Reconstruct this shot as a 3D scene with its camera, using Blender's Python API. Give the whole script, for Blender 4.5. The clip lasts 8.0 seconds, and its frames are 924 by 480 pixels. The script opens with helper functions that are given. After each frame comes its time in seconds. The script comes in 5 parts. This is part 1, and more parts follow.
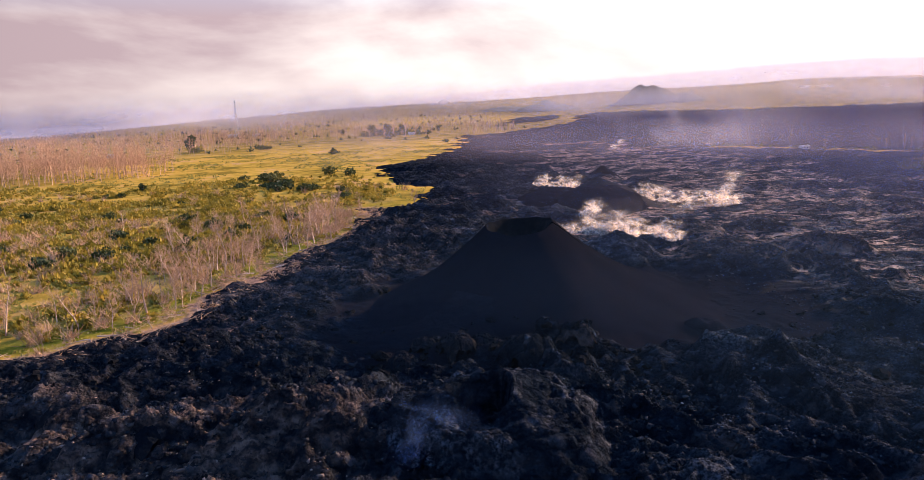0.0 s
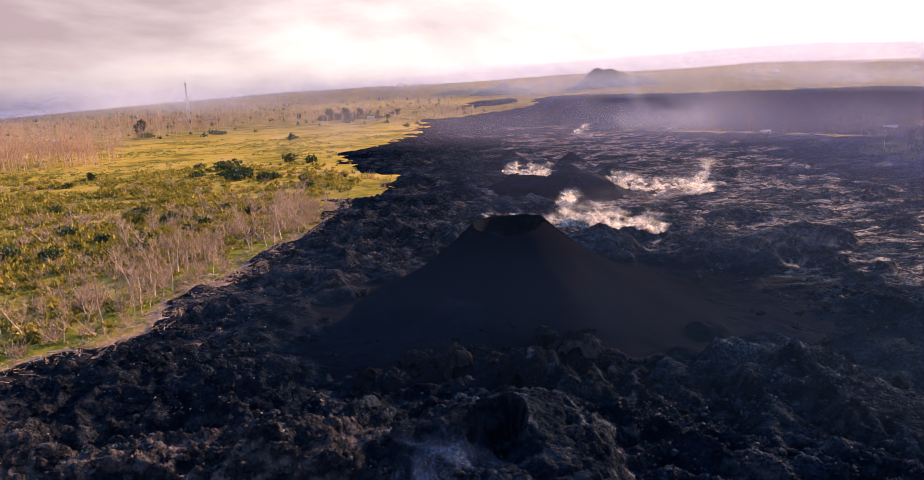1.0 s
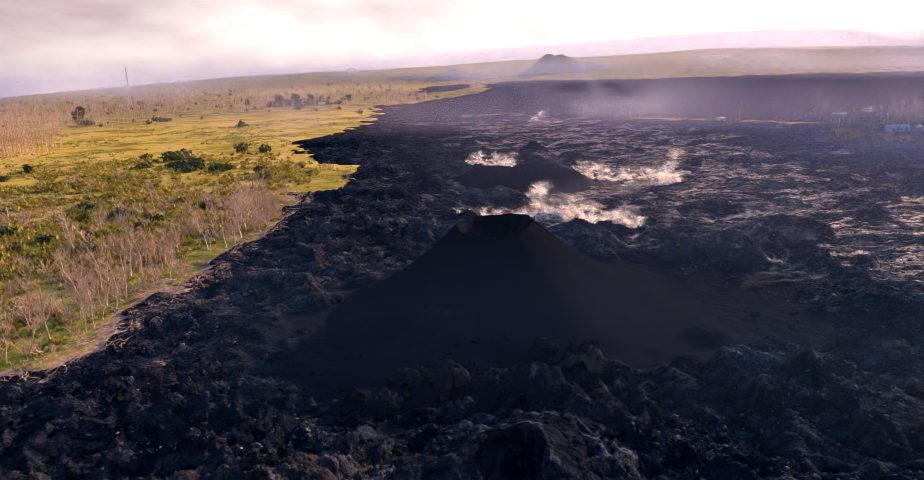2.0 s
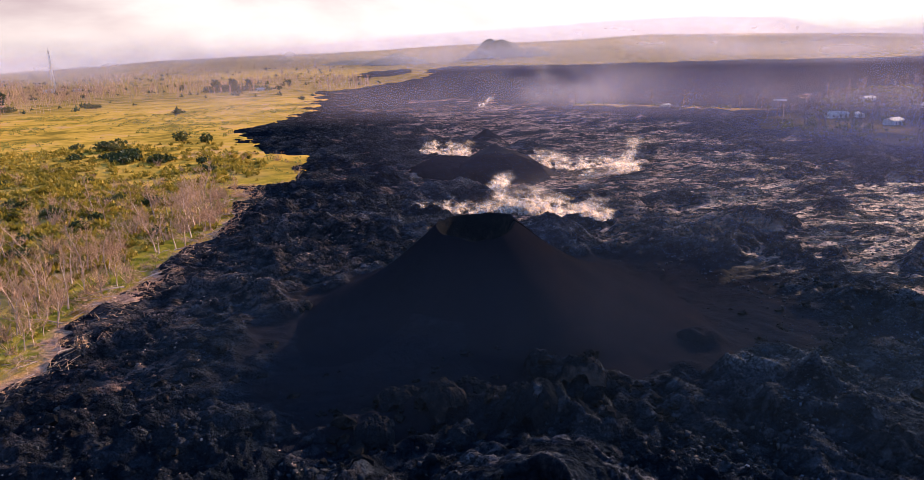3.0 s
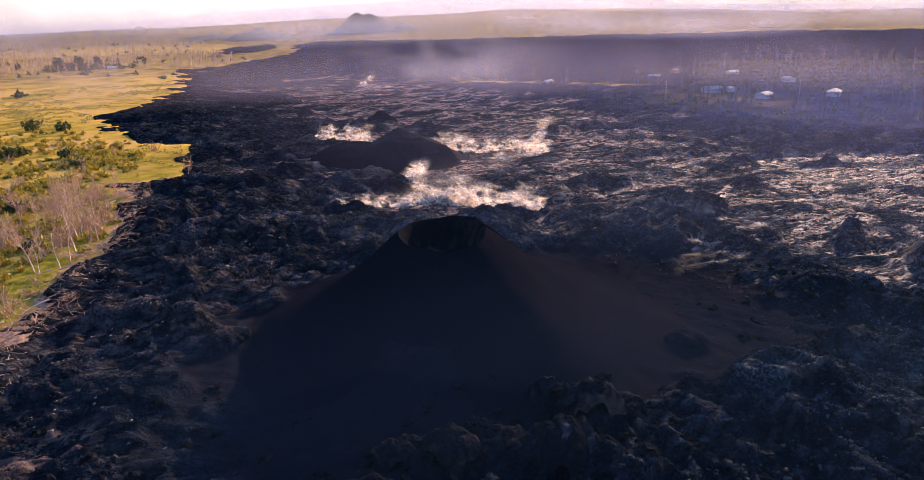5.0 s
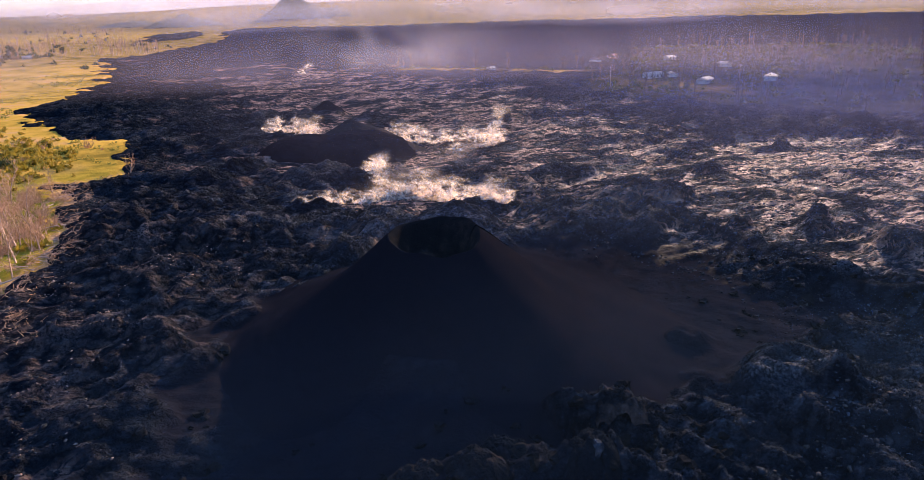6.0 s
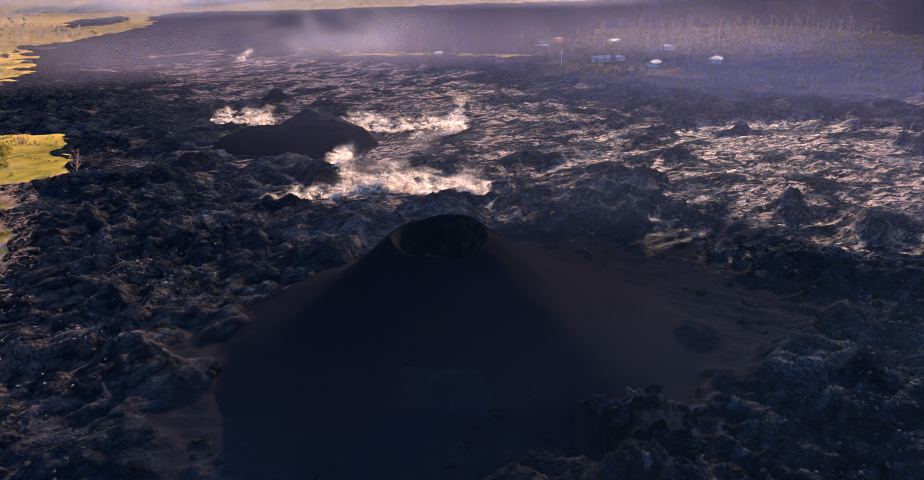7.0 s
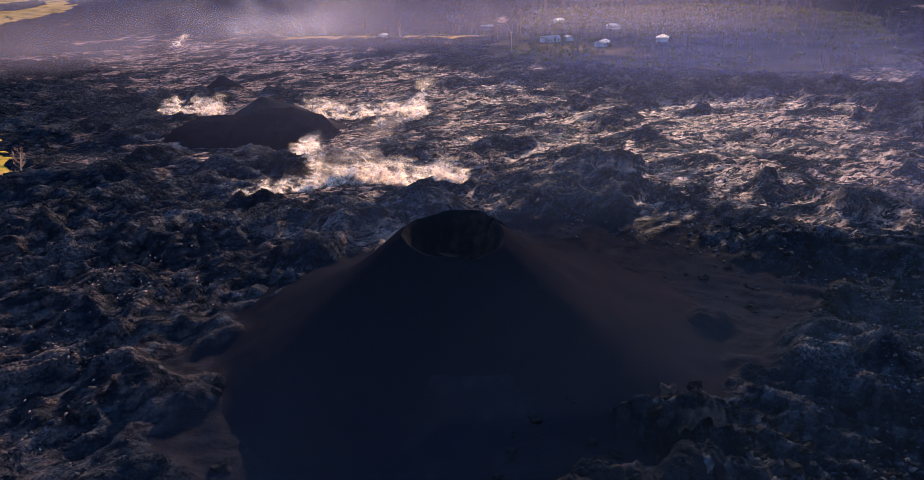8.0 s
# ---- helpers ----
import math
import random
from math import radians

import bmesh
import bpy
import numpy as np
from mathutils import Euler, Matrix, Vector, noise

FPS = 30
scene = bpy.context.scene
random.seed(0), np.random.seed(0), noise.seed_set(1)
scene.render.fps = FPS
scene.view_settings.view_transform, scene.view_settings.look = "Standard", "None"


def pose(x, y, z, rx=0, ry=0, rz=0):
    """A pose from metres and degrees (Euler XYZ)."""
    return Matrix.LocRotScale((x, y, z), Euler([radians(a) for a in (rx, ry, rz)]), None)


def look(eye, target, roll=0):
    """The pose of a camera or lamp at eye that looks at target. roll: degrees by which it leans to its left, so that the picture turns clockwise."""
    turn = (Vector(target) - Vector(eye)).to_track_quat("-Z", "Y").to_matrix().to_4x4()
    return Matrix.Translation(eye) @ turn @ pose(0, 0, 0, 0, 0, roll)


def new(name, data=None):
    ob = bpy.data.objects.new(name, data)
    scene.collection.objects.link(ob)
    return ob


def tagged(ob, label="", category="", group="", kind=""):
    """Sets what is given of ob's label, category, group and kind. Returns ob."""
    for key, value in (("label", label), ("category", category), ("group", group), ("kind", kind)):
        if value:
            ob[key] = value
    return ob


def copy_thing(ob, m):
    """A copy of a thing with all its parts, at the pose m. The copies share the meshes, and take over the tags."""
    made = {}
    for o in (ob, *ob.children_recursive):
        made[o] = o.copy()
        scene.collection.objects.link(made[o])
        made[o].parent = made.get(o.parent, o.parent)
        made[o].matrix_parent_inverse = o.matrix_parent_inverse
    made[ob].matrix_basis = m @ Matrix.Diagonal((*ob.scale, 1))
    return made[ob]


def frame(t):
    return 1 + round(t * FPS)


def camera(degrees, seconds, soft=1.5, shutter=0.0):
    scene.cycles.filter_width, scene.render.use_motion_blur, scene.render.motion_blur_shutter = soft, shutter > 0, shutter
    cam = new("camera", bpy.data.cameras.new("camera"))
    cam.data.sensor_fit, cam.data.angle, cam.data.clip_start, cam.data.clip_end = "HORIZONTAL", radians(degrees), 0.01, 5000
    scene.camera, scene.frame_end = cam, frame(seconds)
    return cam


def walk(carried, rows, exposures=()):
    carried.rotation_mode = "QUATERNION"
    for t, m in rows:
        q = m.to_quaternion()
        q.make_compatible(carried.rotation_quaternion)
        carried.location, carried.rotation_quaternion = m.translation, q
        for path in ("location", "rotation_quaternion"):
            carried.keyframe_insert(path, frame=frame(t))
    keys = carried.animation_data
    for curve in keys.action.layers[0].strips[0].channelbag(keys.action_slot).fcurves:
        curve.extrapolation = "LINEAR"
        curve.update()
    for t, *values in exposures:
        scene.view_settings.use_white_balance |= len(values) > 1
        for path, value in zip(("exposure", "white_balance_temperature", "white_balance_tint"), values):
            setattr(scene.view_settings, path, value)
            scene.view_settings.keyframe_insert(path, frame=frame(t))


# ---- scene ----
cam = camera(66.3, 8.0, soft=0.75)
METRES, EYE, TILT, LEAN, TURN = 100.0, 56.1, 0.0, 0.0, 0.0
ROWS = [
    (0.0, -0.0005, -0.0065, 0.0003, -0.53, -10.41, 2.47),
    (0.5, -0.0307, 0.0537, 0.0102, -2.03, -11.13, 2.44),
    (1.0, -0.0607, 0.1121, 0.0195, -3.98, -11.9, 2.4),
    (2.5, -0.1498, 0.2788, 0.0437, -10.18, -13.86, 2.12),
    (3.0, -0.1793, 0.3323, 0.0507, -12.69, -14.56, 1.99),
    (3.5, -0.2086, 0.3851, 0.0573, -15.16, -15.13, 1.87),
    (4.0, -0.238, 0.4376, 0.0634, -17.78, -15.7, 1.85),
    (4.5, -0.2672, 0.4898, 0.0692, -20.29, -16.21, 1.87),
    (5.0, -0.2964, 0.5421, 0.0747, -23.24, -16.86, 1.93),
    (6.5, -0.3841, 0.7015, 0.0895, -31.08, -18.77, 2.07),
    (7.0, -0.4134, 0.7562, 0.0942, -33.6, -19.51, 2.08),
    (7.5, -0.4427, 0.8121, 0.0987, -36.12, -20.28, 2.18),
    (8.0, -0.4721, 0.8695, 0.1031, -38.76, -21.18, 2.42),
]
walk(cam, [(t, pose(0, 0, EYE, TILT, LEAN, TURN) @ pose(METRES * x, METRES * y, METRES * z, 90 + pitch, roll, yaw)) for t, x, y, z, yaw, pitch, roll in ROWS],
     exposures=[(0.0, 1.00, 6300, 17), (4.0, 1.06, 6300, 17), (8.0, 1.22, 6300, 17)])

# ---- world and sun ----
SUN_AZ, SUN_EL = radians(52), radians(17.5)      # clockwise from +y, above the horizon


def build_world():
    w = bpy.data.worlds.new("world")
    w.use_nodes = True
    nt = w.node_tree
    nt.nodes.clear()
    out = nt.nodes.new("ShaderNodeOutputWorld")
    bg = nt.nodes.new("ShaderNodeBackground")
    sky = nt.nodes.new("ShaderNodeTexSky")
    sky.sky_type, sky.sun_disc = "NISHITA", False
    sky.sun_elevation, sky.sun_rotation = SUN_EL, SUN_AZ
    sky.air_density, sky.dust_density, sky.ozone_density, sky.altitude = 1.3, 0.6, 4.0, 60
    bg.inputs["Strength"].default_value = 0.09
    # broken high cloud over the whole sky
    tc = nt.nodes.new("ShaderNodeTexCoord")
    mp = nt.nodes.new("ShaderNodeMapping")
    mp.inputs["Scale"].default_value = (1.0, 1.0, 3.2)
    mp.inputs["Location"].default_value = (0.35, 0.2, 0.1)
    n1 = nt.nodes.new("ShaderNodeTexNoise")
    n1.inputs["Scale"].default_value, n1.inputs["Detail"].default_value = 1.9, 7.0
    n1.inputs["Roughness"].default_value, n1.inputs["Distortion"].default_value = 0.55, 0.3
    ramp = nt.nodes.new("ShaderNodeValToRGB")
    ramp.color_ramp.elements[0].position, ramp.color_ramp.elements[1].position = 0.38, 0.60
    ramp.color_ramp.elements[0].color, ramp.color_ramp.elements[1].color = (6.2, 5.4, 4.8, 1), (3.35, 2.5, 2.5, 1)
    mix = nt.nodes.new("ShaderNodeMix")
    mix.data_type = "RGBA"
    sep = nt.nodes.new("ShaderNodeSeparateXYZ")
    cover = nt.nodes.new("ShaderNodeMapRange")
    cover.inputs["From Min"].default_value, cover.inputs["From Max"].default_value = 0.13, 0.42
    cover.inputs["To Min"].default_value, cover.inputs["To Max"].default_value = 0.99, 0.06
    nt.links.new(tc.outputs["Generated"], sep.inputs[0])
    nt.links.new(sep.outputs["Z"], cover.inputs["Value"])
    nt.links.new(cover.outputs[0], mix.inputs["Factor"])
    nt.links.new(tc.outputs["Generated"], mp.inputs["Vector"])
    nt.links.new(mp.outputs["Vector"], n1.inputs["Vector"])
    # the cloud lies thicker away from the sun
    side, thick = nt.nodes.new("ShaderNodeMapRange"), nt.nodes.new("ShaderNodeMath")
    side.inputs["From Min"].default_value, side.inputs["From Max"].default_value = 0.35, 0.85
    side.inputs["To Min"].default_value, side.inputs["To Max"].default_value = 0.08, -0.20
    thick.operation = "ADD"
    nt.links.new(n1.outputs["Fac"], thick.inputs[0])
    nt.links.new(side.outputs[0], thick.inputs[1])
    nt.links.new(thick.outputs[0], ramp.inputs["Fac"])
    deep = nt.nodes.new("ShaderNodeVectorMath")
    deep.operation = "MULTIPLY"
    deep.inputs[1].default_value = (1.35, 1.95, 2.5)
    nt.links.new(sky.outputs["Color"], deep.inputs[0])
    nt.links.new(deep.outputs[0], mix.inputs["A"])
    # cloud is brighter towards the sun
    dot = nt.nodes.new("ShaderNodeVectorMath")
    dot.operation = "DOT_PRODUCT"
    dot.inputs[1].default_value = (math.sin(SUN_AZ), math.cos(SUN_AZ), 0.0)
    glow = nt.nodes.new("ShaderNodeMapRange")
    glow.inputs["From Min"].default_value, glow.inputs["From Max"].default_value = -0.1, 0.85
    glow.inputs["To Min"].default_value, glow.inputs["To Max"].default_value = 0.87, 1.2
    lit = nt.nodes.new("ShaderNodeVectorMath")
    lit.operation = "SCALE"
    nt.links.new(tc.outputs["Generated"], dot.inputs[0])
    nt.links.new(dot.outputs["Value"], glow.inputs["Value"])
    nt.links.new(dot.outputs["Value"], side.inputs["Value"])
    nt.links.new(ramp.outputs["Color"], lit.inputs[0])
    nt.links.new(glow.outputs[0], lit.inputs["Scale"])
    nt.links.new(lit.outputs[0], mix.inputs["B"])
    nt.links.new(mix.outputs["Result"], bg.inputs["Color"])
    nt.links.new(bg.outputs["Background"], out.inputs["Surface"])
    scene.world = w


build_world()
sun = new("sun", bpy.data.lights.new("sun", "SUN"))
sun.data.energy, sun.data.angle, sun.data.color = 5.0, radians(0.6), (1.0, 0.735, 0.475)
sun.matrix_world = look((math.sin(SUN_AZ) * math.cos(SUN_EL) * 900, math.cos(SUN_AZ) * math.cos(SUN_EL) * 900, math.sin(SUN_EL) * 900), (0, 0, 0))


# ---- materials ----
def material(name, colours, scale=1.0, detail=6.0, rough=(0.6, 0.85), bump=0.0, bump_scale=None, spec=0.4, lo=0.3, hi=0.7, coarse=None, object_random=False, translucent=0.0):
    """Colours mixed along a noise of the given scale (per metre), with a second, coarser noise, varied roughness and bump."""
    m = bpy.data.materials.new(name)
    m.use_nodes = True
    nt = m.node_tree
    p = nt.nodes["Principled BSDF"]
    p.inputs["Specular IOR Level"].default_value = spec
    tc = nt.nodes.new("ShaderNodeTexCoord")
    n1 = nt.nodes.new("ShaderNodeTexNoise")
    n1.inputs["Scale"].default_value, n1.inputs["Detail"].default_value = scale, detail
    n1.inputs["Roughness"].default_value = 0.6
    n2 = nt.nodes.new("ShaderNodeTexNoise")
    n2.inputs["Scale"].default_value, n2.inputs["Detail"].default_value = coarse or scale * 0.12, 3.0
    nt.links.new(tc.outputs["Object"], n1.inputs["Vector"])
    nt.links.new(tc.outputs["Object"], n2.inputs["Vector"])
    add = nt.nodes.new("ShaderNodeMath")
    add.operation = "ADD"
    half = nt.nodes.new("ShaderNodeMath")
    half.operation = "MULTIPLY"
    half.inputs[1].default_value = 0.5
    nt.links.new(n1.outputs["Fac"], add.inputs[0])
    nt.links.new(n2.outputs["Fac"], add.inputs[1])
    nt.links.new(add.outputs[0], half.inputs[0])
    fac = half.outputs[0]
    if object_random:
        info = nt.nodes.new("ShaderNodeObjectInfo")
        s = nt.nodes.new("ShaderNodeMath")
        s.operation, s.inputs[1].default_value, s.inputs[2].default_value = "MULTIPLY_ADD", 0.3, -0.15
        a2 = nt.nodes.new("ShaderNodeMath")
        a2.operation = "ADD"
        nt.links.new(info.outputs["Random"], s.inputs[0])
        nt.links.new(s.outputs[0], a2.inputs[0])
        nt.links.new(fac, a2.inputs[1])
        fac = a2.outputs[0]
    ramp = nt.nodes.new("ShaderNodeValToRGB")
    el = ramp.color_ramp.elements
    while len(el) < len(colours):
        el.new(0.5)
    for i, c in enumerate(colours):
        el[i].position = lo + (hi - lo) * i / max(1, len(colours) - 1)
        el[i].color = (*c, 1)
    nt.links.new(fac, ramp.inputs["Fac"])
    nt.links.new(ramp.outputs["Color"], p.inputs["Base Color"])
    mr = nt.nodes.new("ShaderNodeMapRange")
    mr.inputs["From Min"].default_value, mr.inputs["From Max"].default_value = 0.3, 0.7
    mr.inputs["To Min"].default_value, mr.inputs["To Max"].default_value = rough
    nt.links.new(n1.outputs["Fac"], mr.inputs["Value"])
    nt.links.new(mr.outputs[0], p.inputs["Roughness"])
    if bump:
        n3 = nt.nodes.new("ShaderNodeTexNoise")
        n3.inputs["Scale"].default_value, n3.inputs["Detail"].default_value = bump_scale or scale * 2, 6.0
        n3.inputs["Roughness"].default_value = 0.65
        b = nt.nodes.new("ShaderNodeBump")
        b.inputs["Strength"].default_value, b.inputs["Distance"].default_value = 1.0, bump
        nt.links.new(tc.outputs["Object"], n3.inputs["Vector"])
        nt.links.new(n3.outputs["Fac"], b.inputs["Height"])
        nt.links.new(b.outputs["Normal"], p.inputs["Normal"])
    if translucent:
        t = nt.nodes.new("ShaderNodeBsdfTranslucent")
        mx = nt.nodes.new("ShaderNodeMixShader")
        mx.inputs[0].default_value = translucent
        nt.links.new(ramp.outputs["Color"], t.inputs["Color"])
        nt.links.new(p.outputs[0], mx.inputs[1])
        nt.links.new(t.outputs[0], mx.inputs[2])
        nt.links.new(mx.outputs[0], nt.nodes["Material Output"].inputs["Surface"])
    return m


def lava_material():
    """Glassy black lava rubble with sharp crests painted paler as if sunlit; where the attribute 'smooth' is high the
    crust is ropy, with a silvery sheen painted in.
    """
    m = bpy.data.materials.new("lava")
    m.use_nodes = True
    nt = m.node_tree
    p = nt.nodes["Principled BSDF"]
    p.inputs["Specular IOR Level"].default_value = 0.0
    tc = nt.nodes.new("ShaderNodeTexCoord")

    def tex(scale, detail, rough, distortion=0.0, stretch=None):
        n = nt.nodes.new("ShaderNodeTexNoise")
        n.inputs["Scale"].default_value, n.inputs["Detail"].default_value = scale, detail
        n.inputs["Roughness"].default_value, n.inputs["Distortion"].default_value = rough, distortion
        if stretch:
            mp = nt.nodes.new("ShaderNodeMapping")
            mp.inputs["Rotation"].default_value = (0, 0, radians(stretch[0]))
            mp.inputs["Scale"].default_value = (stretch[1], 1, 1)
            nt.links.new(tc.outputs["Object"], mp.inputs["Vector"])
            nt.links.new(mp.outputs["Vector"], n.inputs["Vector"])
        else:
            nt.links.new(tc.outputs["Object"], n.inputs["Vector"])
        return n.outputs["Fac"]

    def crests(scale, detail, rough, width, distortion=0.4, stretch=None):
        """Winding lines, 1 on a crest and 0 away from it."""
        value = tex(scale, detail, rough, distortion, stretch)
        for operation, v in (("SUBTRACT", 0.5), ("ABSOLUTE", 0.0), ("DIVIDE", width)):
            mm = nt.nodes.new("ShaderNodeMath")
            mm.operation, mm.inputs[1].default_value = operation, v
            nt.links.new(value, mm.inputs[0])
            value = mm.outputs[0]
        return mapped(value, 0.0, 1.0, 1.0, 0.0)

    def mapped(value, a, b, c, d):
        r = nt.nodes.new("ShaderNodeMapRange")
        r.inputs["From Min"].default_value, r.inputs["From Max"].default_value = a, b
        r.inputs["To Min"].default_value, r.inputs["To Max"].default_value = c, d
        nt.links.new(value, r.inputs["Value"])
        return r.outputs[0]

    def blend(fac, a, b):
        mx = nt.nodes.new("ShaderNodeMix")
        mx.data_type = "RGBA"
        for socket, v in (("Factor", fac), ("A", a), ("B", b)):
            if isinstance(v, tuple):
                mx.inputs[socket].default_value = (*v, 1)
            else:
                nt.links.new(v, mx.inputs[socket])
        return mx.outputs["Result"]

    def times(a, b):
        mm = nt.nodes.new("ShaderNodeMath")
        mm.operation = "MULTIPLY"
        nt.links.new(a, mm.inputs[0])
        if isinstance(b, float):
            mm.inputs[1].default_value = b
        else:
            nt.links.new(b, mm.inputs[1])
        return mm.outputs[0]

    crest = crests(0.8, 5, 0.6, 0.16)
    fine = tex(2.6, 6, 0.7)
    broad = tex(0.045, 5, 0.6)
    at = nt.nodes.new("ShaderNodeAttribute")
    at.attribute_name = "smooth"
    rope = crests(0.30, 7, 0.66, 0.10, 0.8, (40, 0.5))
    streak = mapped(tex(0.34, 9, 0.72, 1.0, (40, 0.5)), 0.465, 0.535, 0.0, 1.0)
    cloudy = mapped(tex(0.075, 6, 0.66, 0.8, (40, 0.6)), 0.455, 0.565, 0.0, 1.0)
    # bright streaks in the colour stand in for sun sheen on the ropes
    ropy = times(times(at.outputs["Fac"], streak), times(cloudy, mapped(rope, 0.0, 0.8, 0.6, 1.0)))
    dark = blend(mapped(broad, 0.35, 0.65, 0.0, 1.0), (0.0062, 0.0112, 0.0190), (0.0130, 0.0215, 0.0345))
    # sunlit crests, put into the colour as a paler tone
    crest_sun = blend(mapped(tex(0.11, 6, 0.6), 0.5, 0.68, 0.0, 1.0), (0.021, 0.027, 0.037), (0.048, 0.046, 0.050))
    lit_crests = blend(times(mapped(crest, 0.3, 0.95, 0.0, 1.0), mapped(fine, 0.4, 0.62, 0.15, 1.0)), dark, crest_sun)
    age_sun = nt.nodes.new("ShaderNodeAttribute")
    age_sun.attribute_name = "age_sun"
    # weathered pinkish clinker, its crests also brightened as if sunlit
    old_sunlit = blend(times(times(age_sun.outputs["Fac"], mapped(tex(0.25, 7, 0.65), 0.42, 0.60, 0.12, 1.0)), mapped(crest, 0.2, 0.8, 0.3, 1.0)), lit_crests, (0.26, 0.178, 0.143))
    young = nt.nodes.new("ShaderNodeAttribute")
    young.attribute_name = "fresh"
    bleached = mapped(young.outputs["Fac"], 0.0, 1.0, 1.0, 0.2)
    # pale specks in the colour imitate sky glints on glassy crust
    speck = times(mapped(tex(1.5, 9, 0.78, 0.5), 0.54, 0.66, 0.0, 1.0), bleached)
    glint = blend(times(speck, mapped(broad, 0.3, 0.7, 0.1, 0.5)), old_sunlit, (0.065, 0.068, 0.076))
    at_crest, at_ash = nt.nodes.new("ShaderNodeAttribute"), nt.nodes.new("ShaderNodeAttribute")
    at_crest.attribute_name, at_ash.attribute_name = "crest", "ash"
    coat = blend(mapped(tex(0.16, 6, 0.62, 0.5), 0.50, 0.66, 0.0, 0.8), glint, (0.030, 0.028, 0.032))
    # sun's warm tint is painted here; elsewhere crests stay blue-grey as under cloud
    warm = mapped(age_sun.outputs["Fac"], 0.0, 1.0, 0.15, 1.0)
    # sun caught on the ridge tips, painted pale
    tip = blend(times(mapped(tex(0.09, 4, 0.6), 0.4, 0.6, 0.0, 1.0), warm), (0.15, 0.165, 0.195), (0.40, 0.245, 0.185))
    # broken slabs of crust: some tops painted pale as if sunlit, shaded seams painted dark
    warp = nt.nodes.new("ShaderNodeTexNoise")
    warp.inputs["Scale"].default_value, warp.inputs["Detail"].default_value = 0.7, 4
    nt.links.new(tc.outputs["Object"], warp.inputs["Vector"])
    bent = nt.nodes.new("ShaderNodeVectorMath")
    bent.operation = "MULTIPLY_ADD"
    bent.inputs[1].default_value = (2.2, 2.2, 2.2)
    nt.links.new(warp.outputs["Color"], bent.inputs[0])
    nt.links.new(tc.outputs["Object"], bent.inputs[2])
    turn = nt.nodes.new("ShaderNodeMapping")
    turn.inputs["Rotation"].default_value, turn.inputs["Scale"].default_value = (0, 0, radians(28)), (0.5, 1.0, 0.6)
    slabs = nt.nodes.new("ShaderNodeTexVoronoi")
    slabs.inputs["Scale"].default_value = 0.62
    pick = nt.nodes.new("ShaderNodeSeparateXYZ")
    nt.links.new(bent.outputs[0], turn.inputs["Vector"])
    nt.links.new(turn.outputs[0], slabs.inputs["Vector"])
    nt.links.new(slabs.outputs["Color"], pick.inputs[0])
    pale = times(times(mapped(pick.outputs["X"], 0.50, 0.95, 0.0, 1.0), mapped(slabs.outputs["Distance"], 0.25, 0.6, 1.0, 0.0)), mapped(tex(0.13, 5, 0.6, 0.4), 0.42, 0.58, 0.12, 1.0))
    coat = blend(mapped(slabs.outputs["Distance"], 0.38, 0.7, 0.0, 0.85), coat, (0.0058, 0.0098, 0.0165))
    coat = blend(times(pale, bleached), coat, blend(times(mapped(pick.outputs["Y"], 0.45, 0.85, 0.0, 1.0), warm), (0.065, 0.074, 0.092), (0.30, 0.195, 0.150)))
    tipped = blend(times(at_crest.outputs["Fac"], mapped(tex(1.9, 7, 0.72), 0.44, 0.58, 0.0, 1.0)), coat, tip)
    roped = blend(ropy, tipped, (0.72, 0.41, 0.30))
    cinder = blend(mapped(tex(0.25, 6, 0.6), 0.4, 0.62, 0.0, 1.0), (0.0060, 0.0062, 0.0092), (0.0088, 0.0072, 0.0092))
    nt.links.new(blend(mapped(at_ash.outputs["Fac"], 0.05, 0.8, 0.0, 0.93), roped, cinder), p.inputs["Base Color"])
    sleek = nt.nodes.new("ShaderNodeMath")
    sleek.operation, sleek.inputs[1].default_value = "MULTIPLY_ADD", -0.08
    nt.links.new(ropy, sleek.inputs[0])
    nt.links.new(mapped(fine, 0.3, 0.7, 0.55, 0.8), sleek.inputs[2])
    nt.links.new(sleek.outputs[0], p.inputs["Roughness"])
    gloss = nt.nodes.new("ShaderNodeMath")
    gloss.operation = "ADD"
    nt.links.new(times(ropy, 0.10), gloss.inputs[0])
    nt.links.new(times(at_crest.outputs["Fac"], 0.008), gloss.inputs[1])
    nt.links.new(gloss.outputs[0], p.inputs["Specular IOR Level"])
    b0, b1, b2 = nt.nodes.new("ShaderNodeBump"), nt.nodes.new("ShaderNodeBump"), nt.nodes.new("ShaderNodeBump")
    b0.inputs["Distance"].default_value = 1.8
    nt.links.new(crests(0.22, 5, 0.6, 0.2), b0.inputs["Height"])
    nt.links.new(b0.outputs["Normal"], b1.inputs["Normal"])
    b1.inputs["Distance"].default_value, b2.inputs["Distance"].default_value = 1.5, 0.9
    nt.links.new(crest, b1.inputs["Height"])
    nt.links.new(fine, b2.inputs["Height"])
    nt.links.new(b1.outputs["Normal"], b2.inputs["Normal"])
    b3 = nt.nodes.new("ShaderNodeBump")
    b3.invert = True
    b3.inputs["Distance"].default_value = 1.1
    nt.links.new(slabs.outputs["Distance"], b3.inputs["Height"])
    nt.links.new(b2.outputs["Normal"], b3.inputs["Normal"])
